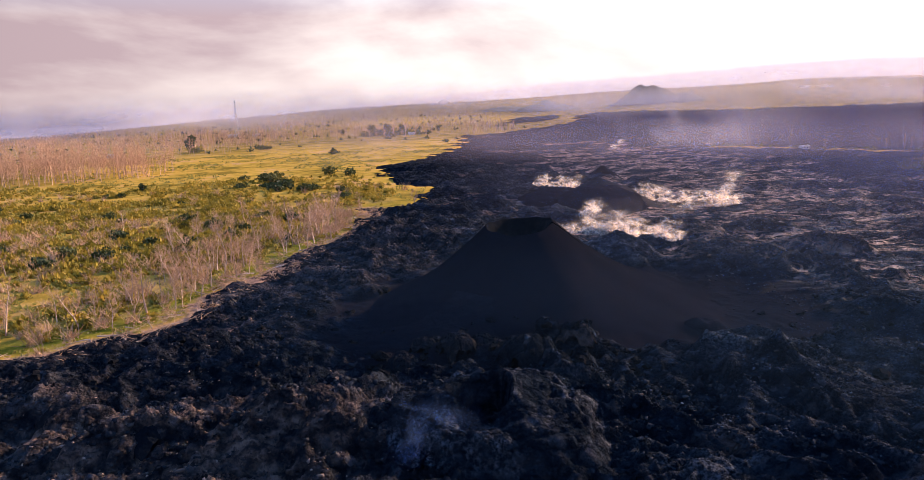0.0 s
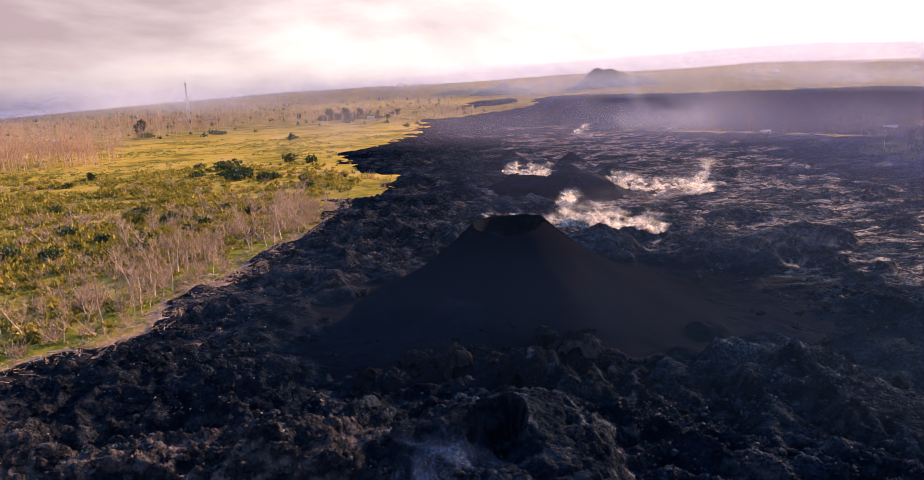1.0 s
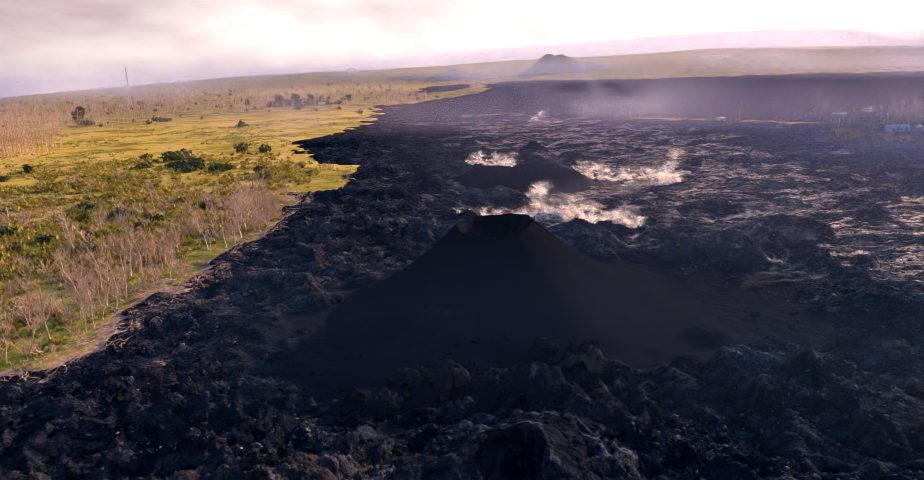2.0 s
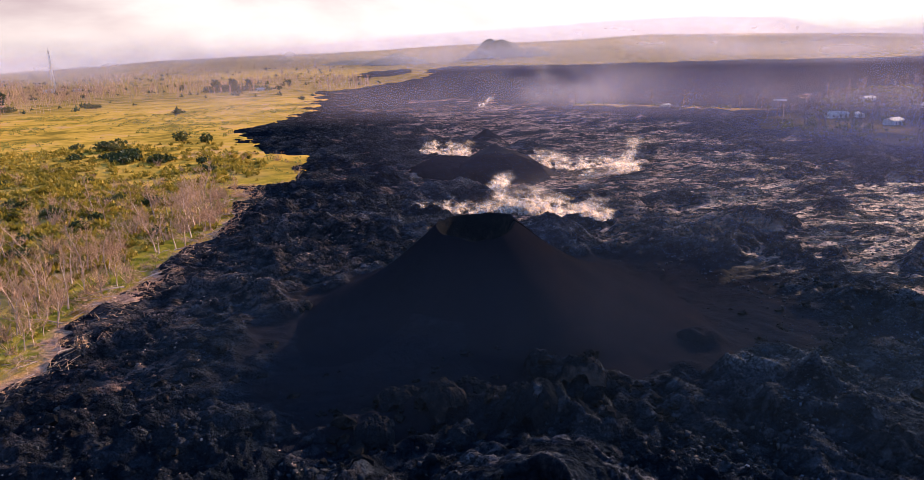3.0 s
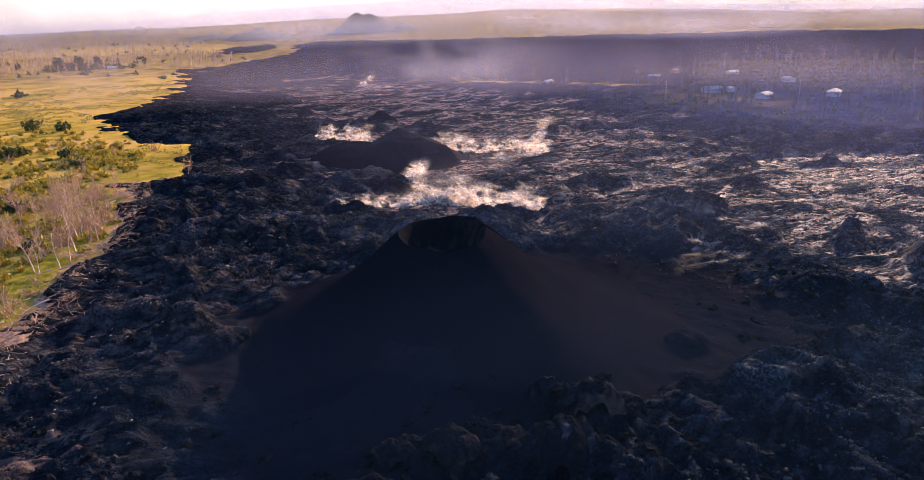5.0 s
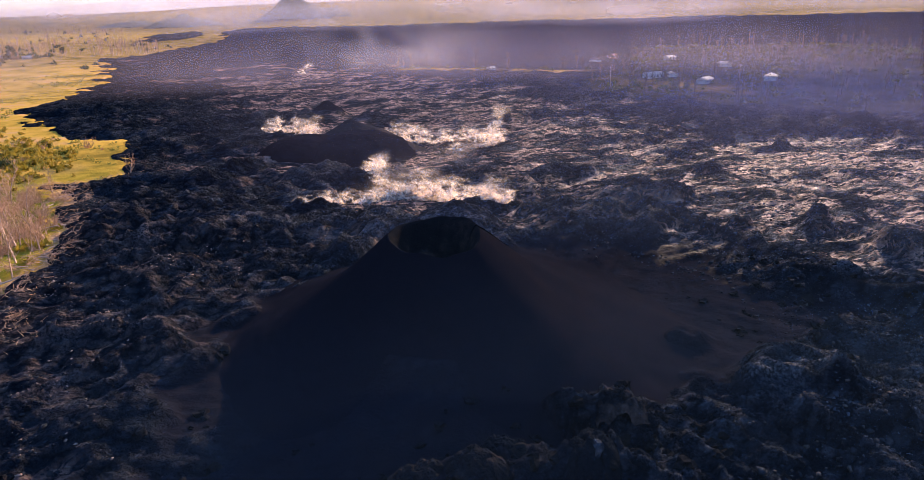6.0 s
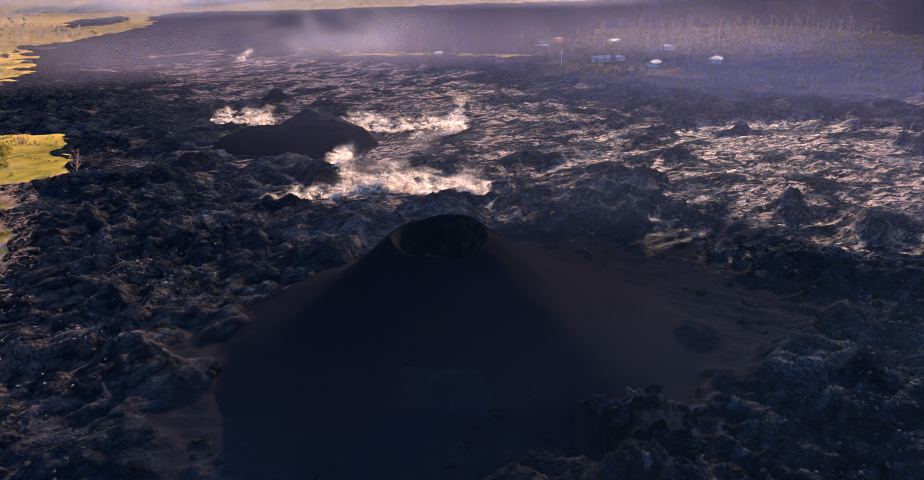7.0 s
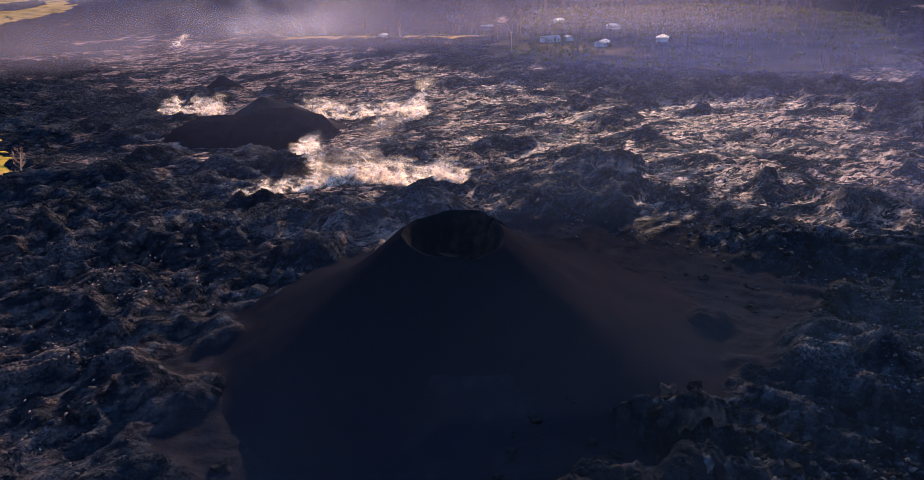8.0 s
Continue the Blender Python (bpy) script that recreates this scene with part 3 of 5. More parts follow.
def lava_sheet():
    step = 0.0034
    az = np.concatenate([np.radians(np.arange(-180, -52, 4.0)), np.arange(radians(-50), radians(92), step), np.radians(np.linspace(94, 180, 22))])
    r = np.concatenate([[0.0], np.exp(np.arange(math.log(3), math.log(69), 0.016)), np.exp(np.arange(math.log(70), math.log(330), step)), np.exp(np.arange(math.log(331), math.log(700), 0.005)), np.exp(np.arange(math.log(702), math.log(3300), 0.0095))])
    R, A = np.meshgrid(r, az, indexing="ij")
    X, Y = HUB[0] + R * np.sin(A), HUB[1] + R * np.cos(A)
    cell = np.where((A > radians(-50)) & (A < radians(92)), np.where(R > 69, R * step, R * 0.016), np.maximum(0.5, R * 0.07))
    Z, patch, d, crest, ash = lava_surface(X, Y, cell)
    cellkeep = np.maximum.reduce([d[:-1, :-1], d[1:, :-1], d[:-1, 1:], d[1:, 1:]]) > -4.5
    ob = dressed("lava_field", grid_mesh("lava_field", X, Y, Z, cellkeep, [("smooth", patch), ("crest", crest), ("ash", ash), ("age_sun", weathered(X, Y)), ("fresh", fresh(X, Y))]), LAVA)
    tagged(ob, "black rubbly lava field with silvery ropy crust patches", "lava field", kind="structure")


ground_sheet()
lava_sheet()


# ---- cones ----
def cone_thing(name, x, y, foot, rim_z, rim_r, reach, pit, mat, label, seed, rough=0.4, concave=1.6, lean=(0, 0), steps=(150, 90), notch=0.0, notch_at=268, notch_w=48, ragged=0.03, group="", bowl=None):
    """A volcanic cone with a crater. foot: its base height; reach: its radius there; pit: the crater's depth; lean: how the apron spreads."""
    n, m = steps
    a = np.linspace(0, 2 * math.pi, n + 1)
    inner = np.linspace(0.02, 1, m // 3) * rim_r
    outer = rim_r + (reach - rim_r) * np.linspace(0.0, 1, m - m // 3 + 1)[1:] ** 1.25
    R, A = np.meshgrid(np.concatenate([inner, outer]), a, indexing="ij")
    wob = 1 + 0.16 * (vnoise(np.cos(A) * 1.6 + 5 + seed, np.sin(A) * 1.6 + 5, seed) - 0.5) * 2
    t = np.clip((R - rim_r) / (reach - rim_r), 0, 1)
    stretch = 1 + t * (lean[0] * np.cos(A) + lean[1] * np.sin(A))
    X, Y = R * np.cos(A) * wob * stretch, R * np.sin(A) * wob * stretch
    top = rim_z - foot
    ground = base_height(X + x, Y + y) + 0.8 - foot
    out = ground + (top - ground) * (1 - t) ** concave
    hollow = top - pit * smooth(1.0, 0.45, R / rim_r) - pit * 0.1 * (1 - R / rim_r)
    rim = np.exp(-((R - rim_r) / (0.16 * rim_r)) ** 2)
    Z = np.where(R <= rim_r, hollow, out) - 0.25 * rim
    Z = Z + top * ragged * rim * (vnoise(np.cos(A) * 3 + 9, np.sin(A) * 3 + 9 + seed, seed + 1) - 0.55)
    Z = Z - notch * np.exp(-((np.degrees(A) - notch_at) / notch_w) ** 2) * np.exp(-((R - rim_r) / (0.75 * rim_r)) ** 2)
    gx, gy = X + x, Y + y
    Z = Z + rough * np.where(R < 0.9 * rim_r, 0.35, 1 + 5 * t ** 2) * (0.9 * (vnoise(gx / 5, gy / 5, seed + 2) - 0.5) + 0.7 * lumps(gx / 2.0, gy / 2.0, seed + 3) + 0.35 * lumps(gx / 0.9, gy / 0.9, seed + 4)) - 0.3 * rough
    under = lava_surface(gx, gy, np.full(gx.shape, 0.6))[0] - foot
    w = smooth(0.55, 0.98, t + 0.06 * (vnoise(gx / 6, gy / 6, seed + 6) - 0.5))
    Z = Z * (1 - w) + np.minimum(Z, under - 0.5 * w) * w
    root = new(name)
    k = m // 3
    # sunlit crests to be painted pale on the cones too
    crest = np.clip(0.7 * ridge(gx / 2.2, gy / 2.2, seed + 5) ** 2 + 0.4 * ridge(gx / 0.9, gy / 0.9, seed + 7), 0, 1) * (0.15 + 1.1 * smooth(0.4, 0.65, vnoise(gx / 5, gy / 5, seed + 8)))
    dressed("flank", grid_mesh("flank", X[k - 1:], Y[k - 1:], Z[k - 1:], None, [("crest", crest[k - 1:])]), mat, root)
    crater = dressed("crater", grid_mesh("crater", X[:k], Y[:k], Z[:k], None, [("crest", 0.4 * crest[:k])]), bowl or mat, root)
    crater["label"] = "dark open crater bowl"
    root.location = (x, y, foot)
    return tagged(root, label, "volcanic cone", group)


cone_thing("cinder_cone", CONE[0], CONE[1], 8.6, 29.1, 8.5, 53.0, 9.0, ASH, "steep black cinder cone with a round open crater", 7, rough=0.10, concave=2.0, lean=(0.14, 0.12), steps=(180, 110), notch=1.9, notch_at=254, notch_w=75, bowl=SPATTER)
cone_thing("spatter_cone", 1.8, 96.0, 8.0, 16.8, 5.0, 19, 9.5, LAVA, "low dark spatter cone with a steaming vent hole", 17, rough=1.0, concave=1.15, lean=(0.1, 0.1), steps=(150, 100), notch=4.0, ragged=0.12)
cone_thing("spatter_cone", 53.0, 234.5, 6.5, 13.8, 0.8, 15, 0.5, LAVA, "jagged dark spatter mound behind the cinder cone", 27, rough=0.6, concave=1.1, steps=(150, 90), ragged=0.2)
# browner CINDER on the lit ridge, black ASH on shaded mounds: light put into colour
cone_thing("cinder_cone", 75.0, 380.0, 4.0, 17.5, 1.0, 26, 0.8, CINDER, "broad dark cinder ridge with a pointed summit", 37, rough=0.5, concave=1.05, lean=(0.2, -0.35), steps=(120, 60), ragged=0.15)
cone_thing("cinder_cone", 51.0, 372.0, 4.0, 13.5, 7, 23, 0.5, ASH, "low rounded dark cinder mound", 47, rough=0.5, concave=0.8, steps=(100, 50))
cone_thing("cinder_cone", 71.0, 358.0, 4.0, 15.0, 7, 25, 0.5, ASH, "rounded dark cinder mound before the pointed ridge", 67, rough=0.5, concave=0.8, steps=(100, 50))
cone_thing("cinder_cone", 101.0, 495.0, 3.0, 13.5, 1.2, 15, 0.6, ASH, "small far dark cinder cone", 57, rough=0.4, concave=1.1, steps=(80, 40))


# ---- far hills and backdrop ----
def far_hill(x, y, top, width, depth, seed, label):
    u = np.linspace(-1, 1, 36)
    U, V = np.meshgrid(u, u, indexing="ij")
    r = np.hypot(U, V)
    Z = np.cos(np.clip(r, 0, 1) * math.pi / 2) ** 1.6 * top * (0.75 + 0.5 * vnoise(U * 3 + seed, V * 3, seed)) + 5 * vnoise(U * 14, V * 14, seed) - 6
    ob = dressed("hill", grid_mesh("hill", U * width, V * depth, Z), HILL)
    ob.location = (x, y, float(base_height(np.array([x]), np.array([y]))[0]))
    tagged(ob, label, "hill", kind="structure")


def bearing(az, r):
    return r * math.sin(radians(az)), r * math.cos(radians(az))


far_hill(*bearing(15.2, 3300), 80, 190, 150, 4, "steep far wooded cinder hill on the slope")
far_hill(*bearing(17.2, 3350), 36, 150, 150, 9, "shoulder of the far wooded hill")
far_hill(*bearing(7.3, 3200), 46, 170, 150, 5, "low far wooded hill")
far_hill(*bearing(4.0, 3300), 18, 220, 150, 6, "low far wooded rise")


# far bands: hazy daylight is put in as an even glow of their own
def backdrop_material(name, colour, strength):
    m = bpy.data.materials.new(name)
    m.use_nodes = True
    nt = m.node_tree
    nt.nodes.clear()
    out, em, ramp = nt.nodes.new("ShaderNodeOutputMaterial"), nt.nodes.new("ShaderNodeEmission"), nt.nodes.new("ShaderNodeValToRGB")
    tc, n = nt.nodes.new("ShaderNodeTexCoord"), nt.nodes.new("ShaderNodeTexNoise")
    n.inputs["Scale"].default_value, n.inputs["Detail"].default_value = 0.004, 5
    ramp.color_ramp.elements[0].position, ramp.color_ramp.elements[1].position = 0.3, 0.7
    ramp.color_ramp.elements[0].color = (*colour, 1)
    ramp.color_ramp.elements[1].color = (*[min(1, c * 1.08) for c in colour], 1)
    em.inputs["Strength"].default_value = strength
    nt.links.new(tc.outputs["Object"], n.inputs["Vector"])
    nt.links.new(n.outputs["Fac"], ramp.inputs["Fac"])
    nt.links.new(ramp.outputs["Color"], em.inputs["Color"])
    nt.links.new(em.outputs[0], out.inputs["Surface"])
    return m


def backdrop(name, r, profile, mat, label, seed):
    """A far band that glows by itself, from below the ground up to the heights that the profile gives in degrees by
    bearing.
    """
    az = np.arange(-180, 180.01, 0.5)
    el = np.interp(az, [a for a, _ in profile], [e for _, e in profile])
    top = EYE + r * np.tan(np.radians(el + 0.10 * (vnoise(az / 6, az * 0, seed) - 0.5) * (el > 0.05)))
    A = np.radians(az)
    X, Y = np.stack([r * np.sin(A)] * 2), np.stack([r * np.cos(A)] * 2)
    ob = dressed(name, grid_mesh(name, X, Y, np.stack([top * 0 - 160, top])), mat)
    tagged(ob, label, "backdrop", kind="structure")


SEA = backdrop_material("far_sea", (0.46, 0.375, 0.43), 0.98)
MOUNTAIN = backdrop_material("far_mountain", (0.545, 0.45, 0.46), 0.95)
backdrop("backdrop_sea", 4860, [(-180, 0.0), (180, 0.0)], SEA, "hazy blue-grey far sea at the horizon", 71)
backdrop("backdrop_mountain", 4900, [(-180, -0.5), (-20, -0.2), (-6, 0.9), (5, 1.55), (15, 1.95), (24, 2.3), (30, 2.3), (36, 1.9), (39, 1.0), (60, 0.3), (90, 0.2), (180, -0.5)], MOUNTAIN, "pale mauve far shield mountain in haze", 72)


# ---- steam and haze ----
def vapour_material(name, colour, density, scale, lo=0.38, hi=0.62, through_light=0.6, curl=0.5):
    """White vapour: lit from both sides, let through where the attribute 'fade' and a noise are low."""
    m = bpy.data.materials.new(name)
    m.use_nodes = True
    nt = m.node_tree
    nt.nodes.clear()
    out = nt.nodes.new("ShaderNodeOutputMaterial")
    dif, tra, clear = nt.nodes.new("ShaderNodeBsdfDiffuse"), nt.nodes.new("ShaderNodeBsdfTranslucent"), nt.nodes.new("ShaderNodeBsdfTransparent")
    body, mix = nt.nodes.new("ShaderNodeMixShader"), nt.nodes.new("ShaderNodeMixShader")
    dif.inputs["Color"].default_value = tra.inputs["Color"].default_value = (*colour, 1)
    body.inputs[0].default_value = through_light
    at = nt.nodes.new("ShaderNodeAttribute")
    at.attribute_name = "fade"
    tc, n = nt.nodes.new("ShaderNodeTexCoord"), nt.nodes.new("ShaderNodeTexNoise")
    n.inputs["Scale"].default_value, n.inputs["Detail"].default_value, n.inputs["Distortion"].default_value = scale, 5, curl
    mr = nt.nodes.new("ShaderNodeMapRange")
    mr.inputs["From Min"].default_value, mr.inputs["From Max"].default_value = lo, hi
    mul, mul2 = nt.nodes.new("ShaderNodeMath"), nt.nodes.new("ShaderNodeMath")
    mul.operation = mul2.operation = "MULTIPLY"
    mul2.inputs[1].default_value = density
    nt.links.new(tc.outputs["Object"], n.inputs["Vector"])
    nt.links.new(n.outputs["Fac"], mr.inputs["Value"])
    nt.links.new(mr.outputs[0], mul.inputs[0])
    nt.links.new(at.outputs["Fac"], mul.inputs[1])
    nt.links.new(mul.outputs[0], mul2.inputs[0])
    nt.links.new(dif.outputs[0], body.inputs[1])
    nt.links.new(tra.outputs[0], body.inputs[2])
    nt.links.new(mul2.outputs[0], mix.inputs[0])
    nt.links.new(clear.outputs[0], mix.inputs[1])
    nt.links.new(body.outputs[0], mix.inputs[2])
    nt.links.new(mix.outputs[0], out.inputs["Surface"])
    return m


scene.cycles.transparent_max_bounces = 32
STEAM = vapour_material("steam", (1.0, 0.84, 0.72), 0.9, 0.42, 0.36, 0.64, curl=0.9)
THIN = vapour_material("thin_steam", (0.92, 0.74, 0.64), 0.055, 0.12, 0.3, 0.75)
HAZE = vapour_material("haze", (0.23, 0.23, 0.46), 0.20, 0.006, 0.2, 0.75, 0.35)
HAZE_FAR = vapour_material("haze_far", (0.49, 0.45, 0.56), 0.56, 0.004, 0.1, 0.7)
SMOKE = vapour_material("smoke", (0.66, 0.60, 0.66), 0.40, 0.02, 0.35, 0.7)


def steam_plume(places, label, rng, count, size, rise, drift=(0.5, -0.2), mat=STEAM, foot=None):
    """Billows of vapour along a line of vents: many small curled, ragged sheets, thinner the higher they are."""
    g = 7
    u = np.linspace(-1, 1, g)
    U, V = np.meshgrid(u, u, indexing="ij")
    fade0 = np.clip(1 - np.hypot(U, V) ** 1.3, 0, 1)
    cos, quads, fades = [], [], []
    idx = np.arange(g * g).reshape(g, g)
    q0 = np.stack([idx[:-1, :-1], idx[:-1, 1:], idx[1:, 1:], idx[1:, :-1]], -1).reshape(-1, 4)
    pts = np.array(places, float)
    jets = [(rng.random(), rng.uniform(0.25, 1.3)) for _ in range(max(2, count // 7))]
    for i in range(count):
        jet, strength = rng.choice(jets)
        k = min(0.999, max(0.0, jet + rng.gauss(0, 0.035))) * (len(pts) - 1)
        a = int(k)
        x, y = pts[a] + (pts[min(a + 1, len(pts) - 1)] - pts[a]) * (k - a)
        up = rng.random() ** 1.8 * rise * strength
        sz = size * rng.uniform(0.6, 1.3) * (0.7 + 0.8 * up / rise)
        turn = rng.uniform(0, math.pi)
        x, y = x + drift[0] * up + rng.gauss(0, size * 0.35), y + drift[1] * up + rng.gauss(0, size * 0.35)
        z0 = float(lava_surface(np.array([x]), np.array([y]), np.array([2.0]))[0][0]) if foot is None else foot
        curl = (vnoise(U * 1.4 + i * 3.1, V * 1.4, 81) - 0.5) * 1.3
        lx = (U * 1.4 + 0.3 * V * drift[0]) * sz
        tilt = rng.uniform(-1.0, 1.0)
        curl = curl + V * 0.62 * math.sin(tilt)
        X, Y = x + lx * math.cos(turn) - curl * sz * math.sin(turn), y + lx * math.sin(turn) + curl * sz * math.cos(turn)
        Z = z0 + up + sz * (0.28 + V * 0.62 * math.cos(tilt)) + 0.25 * sz * (vnoise(U * 2, V * 2 + i, 82) - 0.5)
        cos.append(np.stack([X, Y, Z], -1).reshape(-1, 3))
        quads.append(q0 + i * g * g)
        fades.append((fade0 * max(0.1, 1 - 0.65 * up / rise)).reshape(-1))
    ob = dressed("steam_plume", quads_mesh("steam_plume", np.concatenate(cos), np.concatenate(quads), [("fade", np.concatenate(fades))]), mat)
    return tagged(ob, label, "steam", kind="stuff")


rng = random.Random(11)
steam_plume([(13, 266), (17, 264), (22, 262)], "small wisp of white steam from a crack", rng, 40, 1.5, 3.0, (0.7, 0.1))
steam_plume([(28, 278), (36, 277), (44, 275), (50, 276)], "low sunlit white steam along a crack", rng, 150, 1.7, 3.6, (0.9, 0.2))
steam_plume([(50, 276), (58, 275), (64, 262), (70, 250), (76, 244)], "sunlit white steam bank behind the cinder cone", rng, 400, 2.2, 6.5, (0.5, 0.2))
steam_plume([(50, 288), (54, 300), (57, 310), (60, 318)], "thin drifting white steam over rubbly lava", rng, 110, 2.4, 6, (0.7, 0.3))
steam_plume([(96, 393), (106, 383), (117, 368), (128, 356), (138, 348)], "sunlit white steam rising from a lava crack", rng, 300, 2.2, 6.0, (0.6, 0.1))
steam_plume([(127, 345), (131, 343)], "tall end of a sunlit steam bank", rng, 70, 2.4, 16, (0.3, -0.1))
steam_plume([(110, 352), (114, 342)], "small white steam wisp over lava", rng, 26, 2.0, 3.5, (0.6, 0.1))
steam_plume([(46, 426), (54, 422), (62, 420), (70, 420)], "white steam beside the dark cinder ridge", rng, 130, 2.6, 7.0, (0.7, 0.1))
steam_plume([(177, 810), (184, 830)], "small far white steam jet", rng, 16, 4, 12, (1.2, 0.4))
steam_plume([(48, 285), (70, 290), (95, 320), (120, 345)], "thin tan steam drifting over lava", rng, 70, 8, 8, (0.8, 0.2), THIN)
FUME = vapour_material("fume", (0.16, 0.26, 0.56), 0.085, 0.25, 0.3, 0.75)
steam_plume([(11, 170), (13, 168)], "faint bluish fume inside the crater", rng, 22, 2.6, 4, (0.1, 0.1), FUME, 21.0)
steam_plume([(-6, 90), (-5, 86), (-2, 92)], "faint bluish fume round the vent", rng, 20, 4.5, 4, (-0.3, -0.2), FUME, 11.0)


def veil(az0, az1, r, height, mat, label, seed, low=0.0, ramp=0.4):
    """A thin hanging sheet along an arc, added to stand in for fume and the air's haze, dense at the ground and
    thinning upwards.
    """
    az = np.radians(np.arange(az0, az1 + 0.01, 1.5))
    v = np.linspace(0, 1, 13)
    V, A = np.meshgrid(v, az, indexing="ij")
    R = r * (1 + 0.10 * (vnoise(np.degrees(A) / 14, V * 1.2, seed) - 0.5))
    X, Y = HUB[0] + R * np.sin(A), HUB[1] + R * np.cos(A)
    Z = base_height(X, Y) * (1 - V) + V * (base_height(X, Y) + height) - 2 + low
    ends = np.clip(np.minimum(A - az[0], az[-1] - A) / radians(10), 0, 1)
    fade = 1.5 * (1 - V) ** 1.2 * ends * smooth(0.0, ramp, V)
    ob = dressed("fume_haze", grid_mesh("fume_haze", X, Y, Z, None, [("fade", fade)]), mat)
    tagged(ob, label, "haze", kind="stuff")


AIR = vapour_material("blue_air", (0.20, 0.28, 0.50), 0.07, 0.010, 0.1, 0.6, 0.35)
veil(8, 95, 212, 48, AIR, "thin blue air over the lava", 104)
# added haze sheets that lift the shade on the cone's flank
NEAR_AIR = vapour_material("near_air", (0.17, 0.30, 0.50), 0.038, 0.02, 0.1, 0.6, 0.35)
veil(-8, 95, 142, 38, NEAR_AIR, "thin blue haze sheet added before the cinder cone", 108, 0.0, 0.6)
veil(-8, 95, 118, 34, NEAR_AIR, "thin blue haze sheet added before the cinder cone", 107, 0.0, 0.7)
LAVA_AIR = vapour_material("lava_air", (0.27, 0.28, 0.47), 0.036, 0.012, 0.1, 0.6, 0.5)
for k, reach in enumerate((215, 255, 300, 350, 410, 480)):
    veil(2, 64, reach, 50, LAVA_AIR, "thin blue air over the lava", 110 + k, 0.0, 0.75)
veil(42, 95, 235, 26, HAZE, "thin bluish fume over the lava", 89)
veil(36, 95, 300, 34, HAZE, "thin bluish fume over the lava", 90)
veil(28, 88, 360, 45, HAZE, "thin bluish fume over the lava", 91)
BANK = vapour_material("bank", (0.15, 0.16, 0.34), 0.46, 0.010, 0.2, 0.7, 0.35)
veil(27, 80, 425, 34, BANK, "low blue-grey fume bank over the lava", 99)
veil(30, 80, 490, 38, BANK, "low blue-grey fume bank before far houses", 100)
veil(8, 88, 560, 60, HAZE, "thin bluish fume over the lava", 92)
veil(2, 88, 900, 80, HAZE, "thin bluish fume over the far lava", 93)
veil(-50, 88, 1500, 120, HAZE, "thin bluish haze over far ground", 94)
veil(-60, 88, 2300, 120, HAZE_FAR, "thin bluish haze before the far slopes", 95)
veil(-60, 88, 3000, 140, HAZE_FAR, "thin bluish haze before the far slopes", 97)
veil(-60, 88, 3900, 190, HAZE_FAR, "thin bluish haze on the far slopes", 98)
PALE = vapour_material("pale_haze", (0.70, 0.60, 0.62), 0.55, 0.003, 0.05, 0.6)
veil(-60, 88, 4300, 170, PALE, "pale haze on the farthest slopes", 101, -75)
PINK_HAZE = vapour_material("pink_haze", (0.70, 0.56, 0.57), 0.22, 0.006, 0.15, 0.7)
veil(-62, 6, 950, 62, PINK_HAZE, "pinkish haze over far grassland", 102)
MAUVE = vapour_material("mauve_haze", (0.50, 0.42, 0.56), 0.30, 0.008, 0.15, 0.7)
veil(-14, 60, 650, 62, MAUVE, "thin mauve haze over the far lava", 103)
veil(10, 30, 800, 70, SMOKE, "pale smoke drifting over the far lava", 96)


# ---- plants ----
BARK = material("bark", [(0.34, 0.225, 0.165), (0.48, 0.33, 0.25), (0.60, 0.44, 0.345)], scale=0.5, rough=(0.8, 0.95), spec=0.0, object_random=True)
TWIG = material("twig", [(0.40, 0.235, 0.135), (0.53, 0.32, 0.195), (0.66, 0.415, 0.27)], scale=0.3, rough=(0.85, 0.95), spec=0.0, object_random=True)
LEAF = material("leaf", [(0.085, 0.075, 0.009), (0.28, 0.195, 0.020), (0.52, 0.330, 0.042)], scale=0.35, rough=(0.55, 0.75), spec=0.2, object_random=True, translucent=0.3)
LEAF_DARK = material("leaf_dark", [(0.028, 0.040, 0.011), (0.065, 0.075, 0.020), (0.13, 0.118, 0.034)], scale=0.25, rough=(0.55, 0.75), spec=0.2, object_random=True, translucent=0.2)
POLE = material("pole_wood", [(0.20, 0.15, 0.12), (0.32, 0.26, 0.21)], scale=0.8, rough=(0.7, 0.9))
CHAR = material("charred_wood", [(0.09, 0.07, 0.062), (0.17, 0.13, 0.115)], scale=0.5, rough=(0.8, 0.95), spec=0.0)
STRAW = material("straw", [(0.16, 0.16, 0.03), (0.30, 0.25, 0.06), (0.36, 0.27, 0.12)], scale=0.06, rough=(0.8, 0.95), spec=0.0, translucent=0.35)


def ground_z(x, y):
    x, y = np.atleast_1d(np.asarray(x, float)), np.atleast_1d(np.asarray(y, float))
    return base_height(x, y) + 0.5 * (vnoise(x / 12, y / 12, 61) - 0.5)


